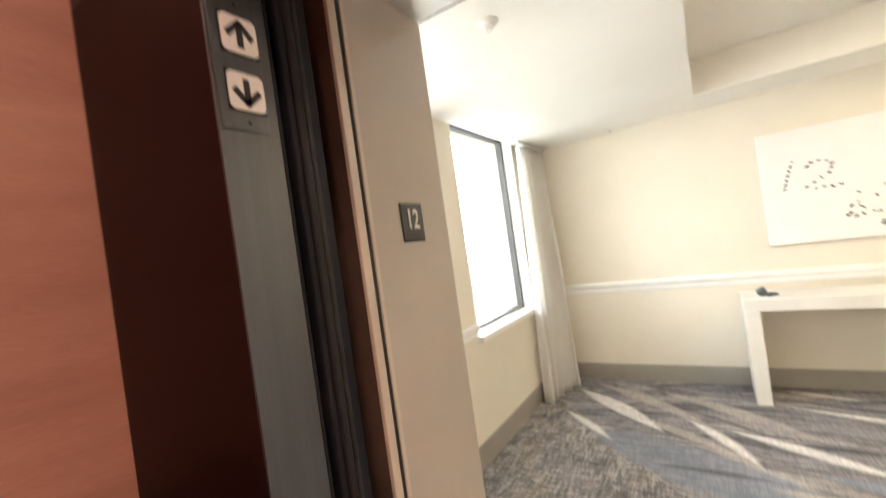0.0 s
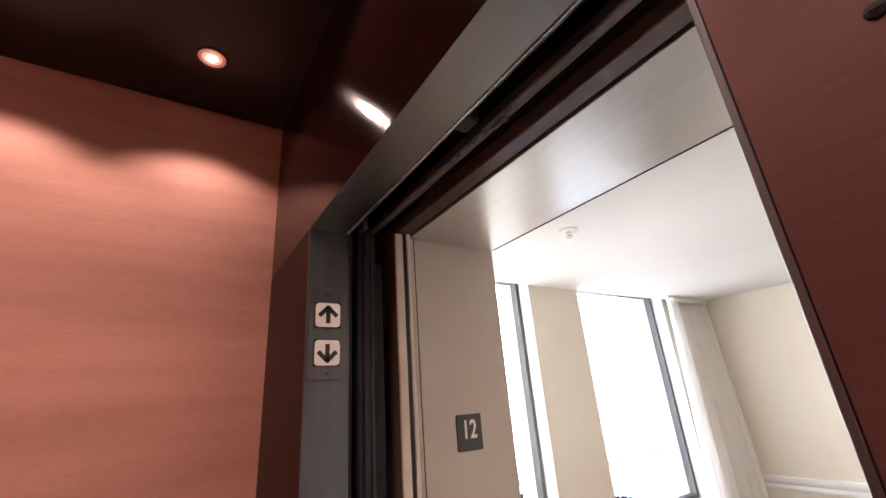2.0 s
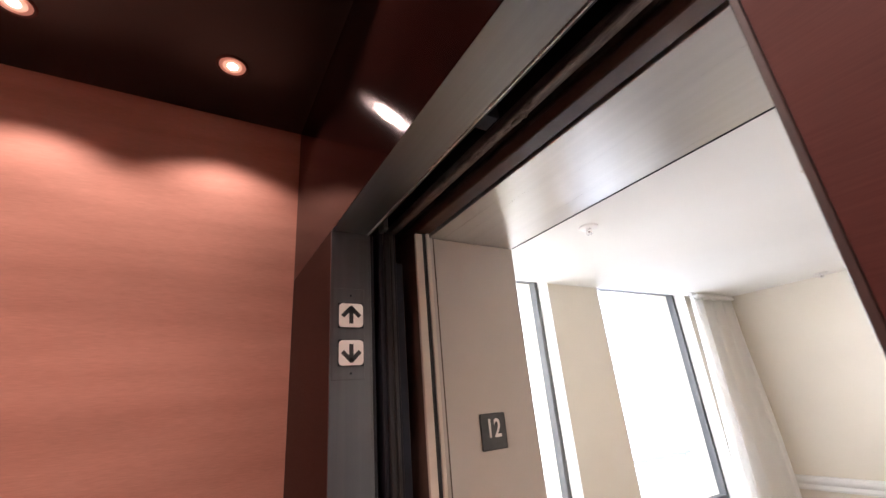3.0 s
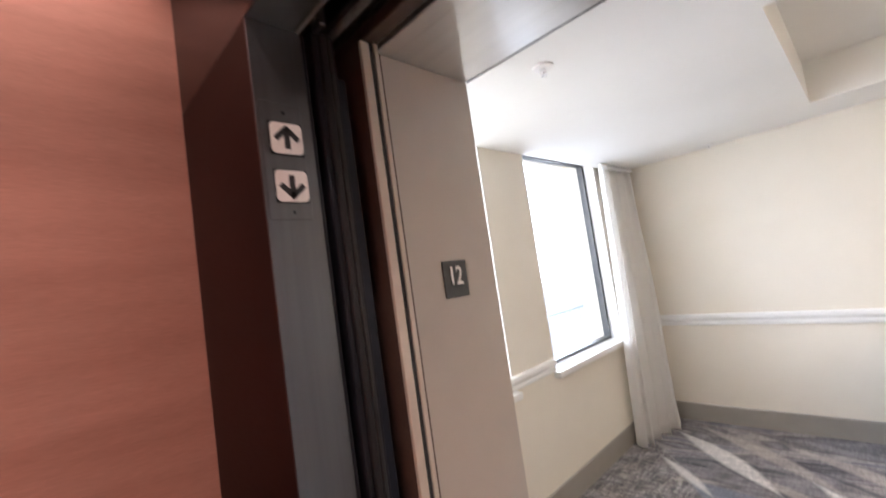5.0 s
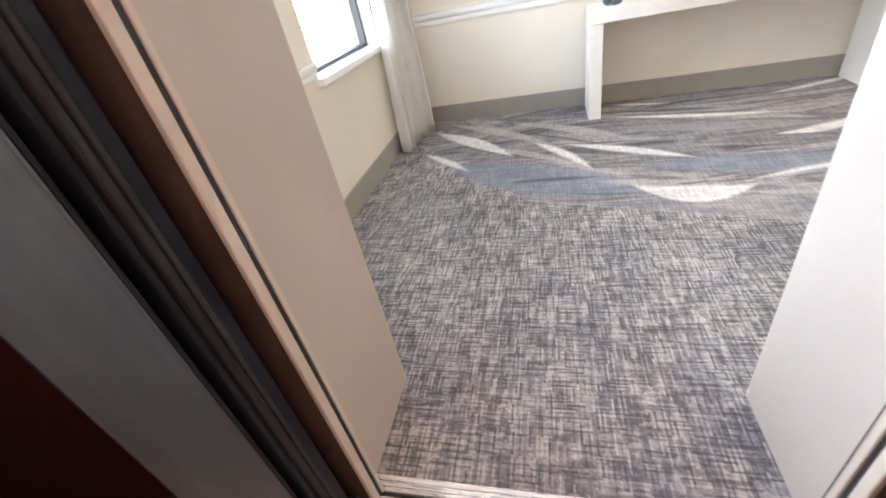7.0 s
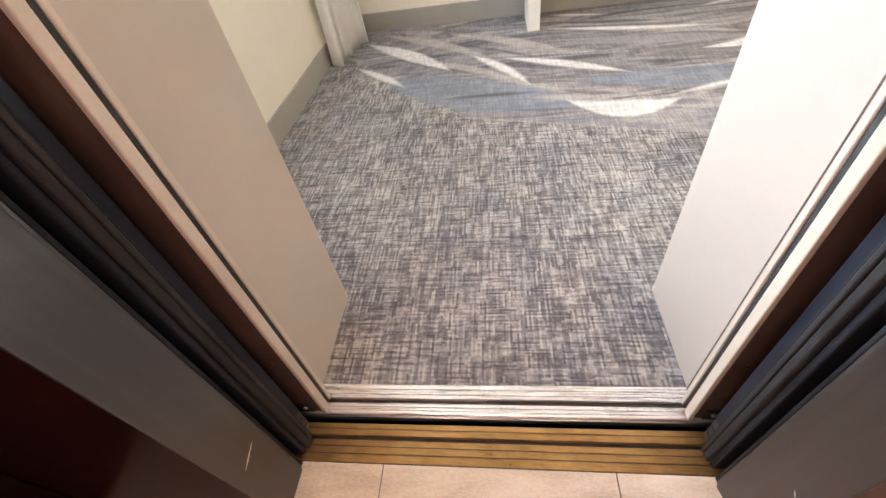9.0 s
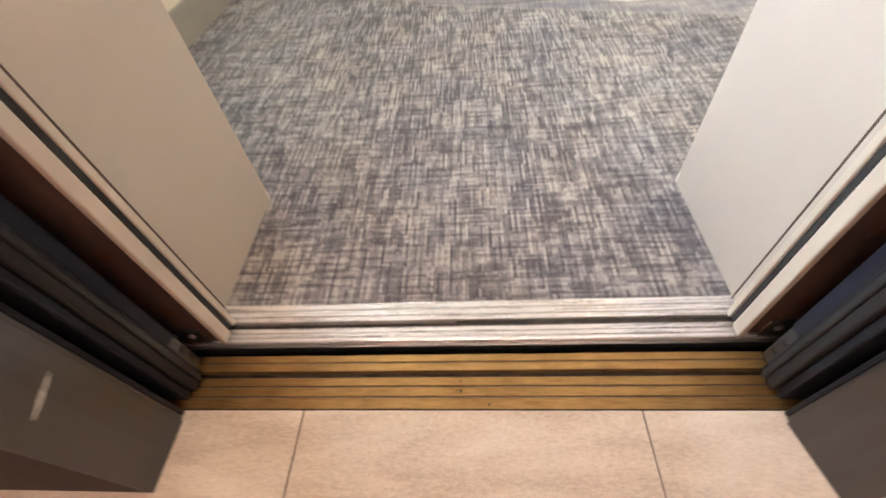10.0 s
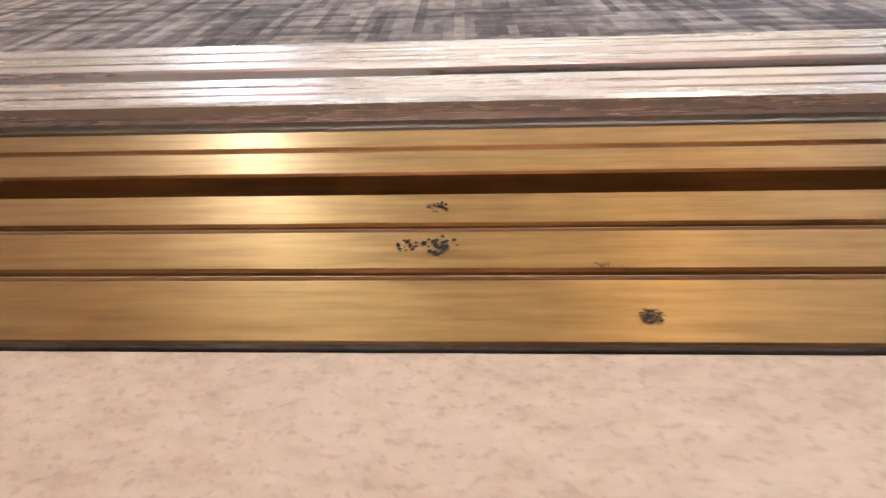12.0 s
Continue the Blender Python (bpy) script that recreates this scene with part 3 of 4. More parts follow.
def knot_ornament():
    k = thing("ornament", (0.44, 3.29, 0.79), "small dark metal ornament lying on the table", "ornament")
    part("ball", pebble((0.43, 3.29, 0.79), (0.032, 0.030, 0.034), 7.0), STONE, k, smooth=True)
    bm = pebble((0.485, 3.275, 0.79), (0.040, 0.022, 0.016), 9.0)
    part("foot", bm, STONE, k, smooth=True)


knot_ornament()


def picture():
    p = thing("picture", (1.55, FAR_Y, 1.15), "large white canvas with scattered small dark marks", "picture")
    x0, x1, z0, z1 = 0.545, 2.55, 1.135, 2.0
    part("canvas", box(x0, x1, FAR_Y - 0.042, FAR_Y - 0.002, z0, z1, 0.004, 2), CANVAS, p)
    rng = random.Random(11)
    marks = []
    for i in range(7):                                   # a slanting row
        f = i / 6
        marks.append((0.745 - 0.085 * f + 0.02 * f * f, 1.755 - 0.20 * f))
    for i in range(6):                                   # a hook: arc, diagonal and foot
        a = math.radians(165 - 38 * i)
        marks.append((0.895 + 0.072 * math.cos(a), 1.69 + 0.045 * math.sin(a)))
    for i in range(4):
        f = i / 3
        marks.append((0.945 - 0.135 * f, 1.635 - 0.085 * f))
    for i in range(4):
        marks.append((0.86 + 0.047 * i, 1.53 + 0.008 * (i % 2)))
    for cx, cz, n, sx, sz in ((1.03, 1.30, 5, 0.03, 0.12), (1.15, 1.40, 9, 0.08, 0.10), (1.24, 1.27, 10, 0.12, 0.06), (1.38, 1.42, 14, 0.12, 0.12), (1.75, 1.55, 20, 0.2, 0.14),
                              (2.15, 1.45, 16, 0.16, 0.16), (1.3, 1.9, 2, 0.2, 0.03)):
        for _ in range(n):
            marks.append((cx + rng.uniform(-sx, sx), cz + rng.uniform(-sz, sz)))
    for x, z in marks:
        bm = bmesh.new()
        a, l, wd = rng.uniform(-0.9, 0.9), rng.uniform(0.010, 0.017), rng.uniform(0.004, 0.008)
        vs = []
        for k in range(10):
            th = 2 * math.pi * k / 10
            px, pz = l * math.cos(th) * (1 + 0.2 * math.sin(th)), wd * math.sin(th)
            vs.append((x + px * math.cos(a) - pz * math.sin(a), z + px * math.sin(a) + pz * math.cos(a)))
        lo = [bm.verts.new((px, FAR_Y - 0.0425, pz)) for px, pz in vs]
        hi = [bm.verts.new((px, FAR_Y - 0.0445, pz)) for px, pz in vs]
        bm.faces.new(hi)
        for k in range(10):
            bm.faces.new((lo[k], lo[(k + 1) % 10], hi[(k + 1) % 10], hi[k]))
        part("ink_mark", bm, BLACK, p)


picture()


def sprinkler(x, y):
    s = thing("sprinkler", (x, y, LOBBY_CEIL), "white and chrome fire sprinkler in the plaster ceiling", "sprinkler", "ceiling sprinklers")
    z = LOBBY_CEIL
    part("escutcheon", turned([(0.0, z - 0.001), (0.042, z - 0.001), (0.040, z - 0.007), (0.022, z - 0.011), (0.0, z - 0.011)], (x, y, 0)), WHITE, s, smooth=False)
    part("body", turned([(0.0, z - 0.011), (0.012, z - 0.011), (0.011, z - 0.018), (0.006, z - 0.021), (0.0, z - 0.021)], (x, y, 0), n=12), ALU, s)
    for sgn in (-1, 1):
        part("frame_arm", box(x + sgn * 0.011 - 0.002, x + sgn * 0.011 + 0.002, y - 0.003, y + 0.003, z - 0.034, z - 0.018), ALU, s)
    part("bulb", turned([(0.0, z - 0.033), (0.0028, z - 0.032), (0.0028, z - 0.022), (0.0, z - 0.021)], (x, y, 0), n=8), RUST, s, "red glass bulb")
    part("deflector", turned([(0.0, z - 0.036), (0.015, z - 0.0355), (0.015, z - 0.034), (0.0, z - 0.0335)], (x, y, 0), n=16), ALU, s)
    return s


sp = sprinkler(-0.473, 0.982)
copy_thing(sp, pose(-0.48, 3.47, LOBBY_CEIL))


# outside the windows
structure("balcony_floor", box(-2.75, WX, -2.0, 9.0, -0.1, 0.02), CONCRETE, "pale concrete balcony outside the windows", "balcony")


def railing():
    r = thing("balcony_railing", (-2.55, 4.0, 0.02), "blue-grey painted metal railing of the balcony", "railing")
    part("handrail", box(-2.58, -2.52, -1.0, 8.6, 0.90, 0.945, 0.01), RAILING, r)
    part("bottom_rail", box(-2.565, -2.535, -1.0, 8.6, 0.10, 0.13, 0.005), RAILING, r)
    for i in range(81):
        y = -0.95 + 0.118 * i
        bm = box(-2.558, -2.542, y - 0.008, y + 0.008, 0.13, 0.90)
        part("baluster", bm, RAILING, r)


railing()


def far_building():
    b = thing("far_building", (-29, 52, -25), "pale apartment block far off in the haze", "building")
    part("facade", box(-34, -24, 46, 58, -25, -1.5), FAR, b)
    part("roof", box(-34.3, -23.7, 45.7, 58.3, -1.5, -0.9), FAR, b)
    for i in range(5):
        for j in range(6):
            part("window", box(-24.02, -23.9, 47.0 + i * 2.2, 48.3 + i * 2.2, -21 + j * 3.1, -19.4 + j * 3.1), FARGLASS, b)


far_building()

# ---------------------------------------------------------------- hall frame, hall doors, hall sill
HJ0 = 0.212               # hoistway side of the hall frame


def hall_frame():
    f = thing("hall_door_frame", (0, 0.4, 0), "taupe enamelled steel frame of the elevator entrance", "door frame")
    for s in (-1, 1):
        a, b2 = sorted((s * JX, s * (JX + 0.055)))
        part("jamb", box(a, b2, HJ0, FRONT_Y, 0, HEAD_Z, 0.0025, 2), JAMB, f)
        a, b2 = sorted((s * (JX - 0.0006), s * (JX + 0.004)))
        # Thin raised brown strip, drawn for a groove line on the jamb.
        part("brown_groove_strip", box(a, b2, HJ0 + 0.012, HJ0 + 0.016, 0.0, HEAD_Z), TAN, f, "thin brown strip drawn for a groove line")
        bm = bmesh.new()
        rng = random.Random(40 + s)
        for k in range(5):                               # bare spots at the foot of the outer corner
            zc, r = 0.006 + 0.007 * k, rng.uniform(0.003, 0.006)
            ring = [bm.verts.new((s * (JX - 0.0007 - 0.00002 * k), FRONT_Y - 0.003 - r * (1 + math.cos(q)) * 0.7, zc + r * math.sin(q) * rng.uniform(0.7, 1.2))) for q in (0, 1.05, 2.1, 3.15, 4.2, 5.25)]
            bm.faces.new(ring)
        part("paint_chip", bm, WHITE, f, "pale chipped paint at the foot")
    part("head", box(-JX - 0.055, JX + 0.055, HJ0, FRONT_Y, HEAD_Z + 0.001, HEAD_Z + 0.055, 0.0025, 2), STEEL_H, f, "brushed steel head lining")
    # Thin dark strip painted as the shadow gap between head and ceiling.
    part("shadow_gap_strip", box(-JX, JX, FRONT_Y + 0.0002, FRONT_Y + 0.004, HEAD_Z - 0.0005, HEAD_Z + 0.005), DARK, f, "dark strip painted as a shadow gap along the front edge of the head")


hall_frame()


def floor_sign():
    s = thing("floor_sign", (-JX, 0.396, 1.558), "charcoal floor number plate on the door frame", "sign")
    bm = box(-JX + 0.0005, -JX + 0.0045, 0.347, 0.446, 1.504, 1.613, 0.0035, 2)
    part("plate", bm, SIGN, s)
    for ch, y in (("1", 0.381), ("2", 0.411)):
        bm = letters(ch, 0.078, 0.0012)
        bmesh.ops.scale(bm, verts=bm.verts, vec=(0.72, 1, 1))
        bmesh.ops.transform(bm, matrix=pose(-JX + 0.0052, y, 1.565, 90, 0, 90), verts=bm.verts)
        part("numeral", bm, WHITE, s, "raised white numeral")
    for i in range(5):                                   # raised dots below
        y = 0.382 + 0.007 * i
        part("braille_dot", turned([(0, 0), (0.0013, 0), (0.0008, 0.0009), (0, 0.001)], (-JX + 0.0045, y, 1.523), "x", 6), SIGN, s)


floor_sign()


def hall_door(s):
    """s: -1 and 1 for the two leaves; stands open in its pocket."""
    lead = 0.503 if s < 0 else 0.516
    tail = lead + 0.60

    def bx(a, b2, *r, **k):
        lo, hi = sorted((s * a, s * b2))
        return box(lo, hi, *r, **k)

    d = thing("hall_door", (s * lead, 0.17, 0.006), "cream enamelled hall door leaf standing open", "elevator door", "hall door leaves")
    part("edge_strip", bx(lead, lead + 0.012, 0.133, 0.1600, 0.008, 2.20, 0.003, seg=2), DOORC, d)
    part("rear_skin", bx(lead + 0.0125, tail, 0.141, 0.147, 0.008, 2.205), TAN, d, "unpainted tan back of the leaf, darkened for pocket shade")
    # Black filler stands for shade in the open slot of the leaf's edge.
    part("slot_shade", bx(lead + 0.003, lead + 0.03, 0.1605, 0.1745, 0.01, 2.205, 0.002), RUBBER_AND_SLOT, d, "black filler painted as shade in the edge slot")
    part("front_skin", bx(lead + 0.001, tail, 0.175, 0.189, 0.008, 2.205, 0.002), DOORC, d)
    part("guide_bracket", bx(lead + 0.035, lead + 0.115, 0.135, 0.1405, 0.010, 0.062, 0.003), STEEL, d, "dull steel door guide bracket")
    for xx in (0.055, 0.095):
        part("bolt", turned([(0, 0.133), (0.007, 0.133), (0.007, 0.129), (0.0, 0.128)], (s * (lead + xx), 0, 0.045), "y", 8), ALU, d)
    for zz, ww, hh in ((0.125, 0.012, 0.022), (0.30, 0.014, 0.026)):
        part("rust_patch", turned([(0, 0.1388), (ww, 0.1388), (ww * 0.9, 0.1376), (0.0, 0.1374)], (s * (lead + 0.06), 0, zz), "y", 12), RUST, d, "rust-stained slot")


for s in (-1, 1):
    hall_door(s)


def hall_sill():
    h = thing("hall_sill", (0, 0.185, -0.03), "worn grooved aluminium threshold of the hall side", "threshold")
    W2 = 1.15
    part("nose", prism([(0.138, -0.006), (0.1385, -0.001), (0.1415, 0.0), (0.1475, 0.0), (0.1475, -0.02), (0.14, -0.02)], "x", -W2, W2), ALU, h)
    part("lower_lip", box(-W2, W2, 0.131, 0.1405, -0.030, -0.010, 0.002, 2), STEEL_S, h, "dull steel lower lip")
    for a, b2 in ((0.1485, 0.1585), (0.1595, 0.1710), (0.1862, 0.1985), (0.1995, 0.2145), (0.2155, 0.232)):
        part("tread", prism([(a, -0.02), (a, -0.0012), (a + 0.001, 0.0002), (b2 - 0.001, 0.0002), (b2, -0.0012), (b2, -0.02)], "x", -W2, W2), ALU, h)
    part("groove_bed", box(-W2, W2, 0.1715, 0.1857, -0.030, -0.014), GREASE_AND_SLOT, h, "dark groove bed")
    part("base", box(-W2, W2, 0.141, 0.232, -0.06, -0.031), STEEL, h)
    # Added dark strip deepens the groove's shade from the middle to the right.
    part("groove_shade_strip", box(-0.02, 0.54, 0.1725, 0.1845, -0.0135, -0.004), GREASE_AND_SLOT, h, "dark strip painted as shade in the groove")


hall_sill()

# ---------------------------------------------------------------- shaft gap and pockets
# Near-black boxes put the shaft's shade into colour and block stray sky light.
structure("shaft_gap_shade", box(-1.3, 1.3, 0.1085, 0.1305, -0.30, -0.10), SHAFT_SHADE, "near-black box standing in for the unlit gap between the thresholds", "shaft")
structure("shaft_lintel", box(-1.17, 1.17, 0.215, 0.298, HEAD_Z + 0.056, 2.98), SHAFT_SHADE, "added near-black wall above the hall doors", "shaft")
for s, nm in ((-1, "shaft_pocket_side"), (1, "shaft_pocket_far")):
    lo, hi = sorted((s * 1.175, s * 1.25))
    structure(nm, box(lo, hi, -0.142, 0.299, -0.1, 2.98), SHAFT_SHADE, "added near-black end of the door pocket", "shaft")
structure("shaft_top_block", box(-1.25, 1.25, -0.112, 0.299, 2.985, 3.03), SHAFT_SHADE, "added near-black cover above the door gear", "shaft")


def hall_header():
    h = thing("hall_door_header", (0, 0.17, 2.2), "greasy brown door track above the hall doors", "door track")
    part("hanger_plate", box(-1.1, 1.1, 0.150, 0.200, HEAD_Z + 0.002, HEAD_Z + 0.034, 0.003), TAN, h, "dull brown lower lip")
    part("track", box(-1.1, 1.1, 0.175, 0.205, HEAD_Z + 0.036, HEAD_Z + 0.085, 0.004), WORN, h)
    part("rail", prism([(0.16, 2.282), (0.164, 2.276), (0.172, 2.276), (0.175, 2.282), (0.175, 2.298), (0.16, 2.298)], "x", -1.1, 1.1), GREASE_AND_SLOT, h)
    part("worn_rail", box(-1.1, 1.1, 0.088, 0.116, HEAD_Z + 0.026, HEAD_Z + 0.056, 0.006, 2), WORN, h, "scraped grey running rail")
    part("back_plate", box(-1.1, 1.1, 0.190, 0.214, HEAD_Z + 0.086, 2.62), SHAFT_SHADE, h)
    rng = random.Random(3)
    for i in range(10):
        x = -0.06 + 0.022 * i + rng.uniform(-0.010, 0.010)
        bm = pebble((x, 0.094 + rng.uniform(0, 0.012), HEAD_Z + 0.018 + rng.uniform(0, 0.006)), (rng.uniform(0.008, 0.018), 0.008, rng.uniform(0.004, 0.008)), i)
        part("dirt_clump", bm, WORN, h, smooth=True)


hall_header()


# ---------------------------------------------------------------- the cab
CW, REAR = 1.105, -1.9
PY0, PY1, PX = -0.140, -0.004, 0.535     # steel post: near face, far face, half opening
SOFFIT = 2.185
structure("wall_cab_left", box(-CW - 0.03, -CW, REAR, PY0 + 0.03, 0, CAB_CEIL), COPPER, "brushed copper laminate cab wall")
structure("wall_cab_right", box(CW, CW + 0.03, REAR, PY0 + 0.03, 0, CAB_CEIL), COPPER, "brushed copper laminate cab wall")
structure("wall_cab_rear", box(-CW - 0.03, CW + 0.03, REAR - 0.03, REAR, 0, CAB_CEIL), COPPER, "brushed copper laminate rear wall of the cab")
# Right return is coloured several times lighter than the left one.
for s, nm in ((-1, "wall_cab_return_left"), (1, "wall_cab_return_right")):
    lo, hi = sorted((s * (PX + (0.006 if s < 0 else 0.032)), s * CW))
    structure(nm, box(lo, hi, PY0, PY0 + 0.028, 0, SOFFIT), RETURN if s < 0 else RED_BROWN, "dark red laminate return panel beside the door" if s < 0 else "lighter reddish-brown return panel beside the door")
structure("wall_cab_transom", box(-CW, CW, PY0, PY0 + 0.028, SOFFIT + 0.001, CAB_CEIL), TRANSOM, "glossy dark red laminate transom over the door")
# Added panels and rails darken the lower walls; right and rear are unseen.
DADO = 0.90
for nm, (a, b2, c, e) in (("dark_panel_left", (-CW, -CW + 0.012, REAR + 0.012, PY0 - 0.001)), ("dark_panel_right", (CW - 0.012, CW, REAR + 0.012, PY0 - 0.001)), ("dark_panel_rear", (-CW, CW, REAR, REAR + 0.012))):
    structure(nm, box(a, b2, c, e, 0.0, DADO, 0.002), BORDEAUX, "added dark red panel over the lower cab wall")
for nm, x in (("added_rail_left", -CW), ("added_rail_right", CW)):
    k = -1 if x > 0 else 1
    structure(nm, prism([(x, DADO + 0.001), (x + k * 0.022, DADO + 0.001), (x + k * 0.030, DADO + 0.012), (x + k * 0.030, DADO + 0.026), (x + k * 0.020, DADO + 0.038), (x, DADO + 0.045)], "y", REAR + 0.012, PY0 - 0.001),
              BORDEAUX, "added dark rounded rail over the lower wall panel", "trim")
structure("ceiling_cab", box(-CW - 0.03, CW + 0.03, REAR - 0.03, PY0 + 0.03, CAB_CEIL, CAB_CEIL + 0.05), CABTOP, "black glossy cab ceiling", "ceiling")


def return_screw(x, z):
    t = thing("panel_bolt", (x, PY0, z), "small dark bolt head in the return panel", "bolt")
    part("head", turned([(0, PY0), (0.0055, PY0), (0.005, PY0 - 0.002), (0.0025, PY0 - 0.003), (0, PY0 - 0.003)], (x, 0, z), "y", 12), DARK, t)
    part("slot", box(x - 0.003, x + 0.003, PY0 - 0.0036, PY0 - 0.0029, z - 0.0006, z + 0.0006), SHAFT_SHADE, t)


return_screw(0.642, 1.85)


SPLAY = {-1: 0.0, 1: 0.026}


def post(s):
    """Steel door post of the cab, with a stepped far edge."""
    p = thing("door_post", (s * PX, PY0, 0), "brushed steel door post of the cab, scratched near the floor", "door post", "cab door posts")
    near = PX + SPLAY[s]
    outline = [(s * near, PY0 - 0.001), (s * PX, PY1 - 0.018), (s * (PX + 0.0055), PY1 - 0.018), (s * (near + 0.0055), PY0 - 0.001)]
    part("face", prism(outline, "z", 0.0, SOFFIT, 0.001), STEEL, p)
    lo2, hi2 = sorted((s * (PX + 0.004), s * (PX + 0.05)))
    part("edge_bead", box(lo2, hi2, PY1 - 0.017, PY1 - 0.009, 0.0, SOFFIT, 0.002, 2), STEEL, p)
    part("edge_lip", box(lo2, hi2, PY1 - 0.0085, PY1, 0.0, SOFFIT, 0.0015), DARK, p)
    rng = random.Random(5 + s)
    for (y0, z0, y1, z1) in (((-0.036 - 0.012, 0.29, -0.105, 0.272),) if s < 0 else ((-0.112, 0.268, -0.100, 0.280),)):
        bm = bmesh.new()
        x = s * (PX - 0.0006 + SPLAY[s] * (PY1 - 0.018 - min(y0, y1)) / (PY1 - PY0 - 0.018) * 0.9)
        low, high = [], []
        for k in range(19):
            f = k / 18
            w = (0.0008 + 0.0026 * math.sin(math.pi * f)) * rng.uniform(0.5, 1.1)
            c = (y0 + (y1 - y0) * f, z0 + (z1 - z0) * f + rng.uniform(-0.0006, 0.0006))
            low.append(bm.verts.new((x, c[0], c[1] - w)))
            high.append(bm.verts.new((x, c[0], c[1] + w)))
        for k in range(18):
            bm.faces.new((low[k], low[k + 1], high[k + 1], high[k]))
        part("scratch", bm, WHITE, p, "pale scratch")
    return p


for s in (-1, 1):
    post(s)


def cab_header():
    h = thing("cab_door_header", (0, PY0, SOFFIT), "brushed steel header lining over the cab doors", "door header")
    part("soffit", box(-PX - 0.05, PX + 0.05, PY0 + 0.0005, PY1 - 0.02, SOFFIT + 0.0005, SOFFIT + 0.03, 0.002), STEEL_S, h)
    part("drip_edge", box(-PX - 0.05, PX + 0.05, PY1 - 0.019, PY1 - 0.016, SOFFIT - 0.002, SOFFIT + 0.05), ALU, h, "bright folded edge")
    part("fascia", box(-1.1, 1.1, PY1 - 0.0155, PY1 - 0.008, SOFFIT + 0.002, 2.80), SHAFT_SHADE, h)
    part("hanger_track", box(-1.1, 1.1, 0.035, 0.075, 2.33, 2.40, 0.004), GREASE_AND_SLOT, h)
    part("switch_box", box(0.05, 0.10, 0.0, 0.035, SOFFIT + 0.02, SOFFIT + 0.11, 0.003), DARK, h, "small dark switch box")
    for x in (-0.505, 0.505):
        part("hanger_bracket", box(x - 0.022, x + 0.022, 0.01, 0.028, 2.19, 2.33, 0.003), STEEL, h)
        part("bumper", turned([(0, 0.0), (0.012, 0.0), (0.012, 0.022), (0.006, 0.028), (0, 0.028)], (x, -0.005, 2.225), "y", 12), WHITE, h, "pale rubber bumper")


cab_header()


def arrow(y, z, up):
    """A block arrow in the plane of the post: stem and two strokes."""
    k = 1 if up else -1
    bm = bmesh.new()
    x0, x1 = -PX + 0.0068, -PX + 0.0076

    def stroke(a, b2, w):
        d = (Vector(b2) - Vector(a)).normalized()
        n = Vector((-d.y, d.x)) * w / 2
        pts = [Vector(a) + n, Vector(b2) + n, Vector(b2) - n, Vector(a) - n]
        lo = [bm.verts.new((x0, y + p.x, z + k * p.y)) for p in pts]
        hi = [bm.verts.new((x1, y + p.x, z + k * p.y)) for p in pts]
        bm.faces.new(hi)
        for i in range(4):
            bm.faces.new((lo[i], lo[(i + 1) % 4], hi[(i + 1) % 4], hi[i]))

    stroke((0, -0.024), (0, 0.022), 0.0125)
    stroke((-0.026, -0.003), (0.0025, 0.025), 0.0125)
    stroke((0.026, -0.003), (-0.0025, 0.025), 0.0125)
    bmesh.ops.recalc_face_normals(bm, faces=bm.faces)
    return bm


def direction_lantern():
    d = thing("direction_lantern", (-PX, -0.084, 1.86), "steel lantern plate with white up and down arrows", "indicator")
    part("plate", box(-PX + 0.0003, -PX + 0.0023, -0.135, -0.0395, 1.737, 2.0, 0.001), STEEL, d)
    for up, z in ((True, 1.918), (False, 1.811)):
        part("lens_rim", box(-PX + 0.0023, -PX + 0.0040, -0.1185, -0.0425, z - 0.037, z + 0.037, 0.0015), DARK, d)
        bm = box(-PX + 0.0041, -PX + 0.0066, -0.1165, -0.0445, z - 0.035, z + 0.035)
        edges = [e for e in bm.edges if abs(e.verts[0].co.x - e.verts[1].co.x) > 0.001]
        bmesh.ops.bevel(bm, geom=edges, offset=0.011, segments=4, profile=0.5, affect="EDGES")
        lens = part("lens", bm, WHITE, d, "white lens, unlit")
        part("arrow", arrow(-0.0805, z, up), BLACK, lens, "black arrow")
    for z in (1.978, 1.754):
        part("screw", turned([(0, 0.0023), (0.0035, 0.0023), (0.003, 0.0035), (0, 0.0038)], (-PX, -0.0805, z), "x", 10), DARK, d)


direction_lantern()


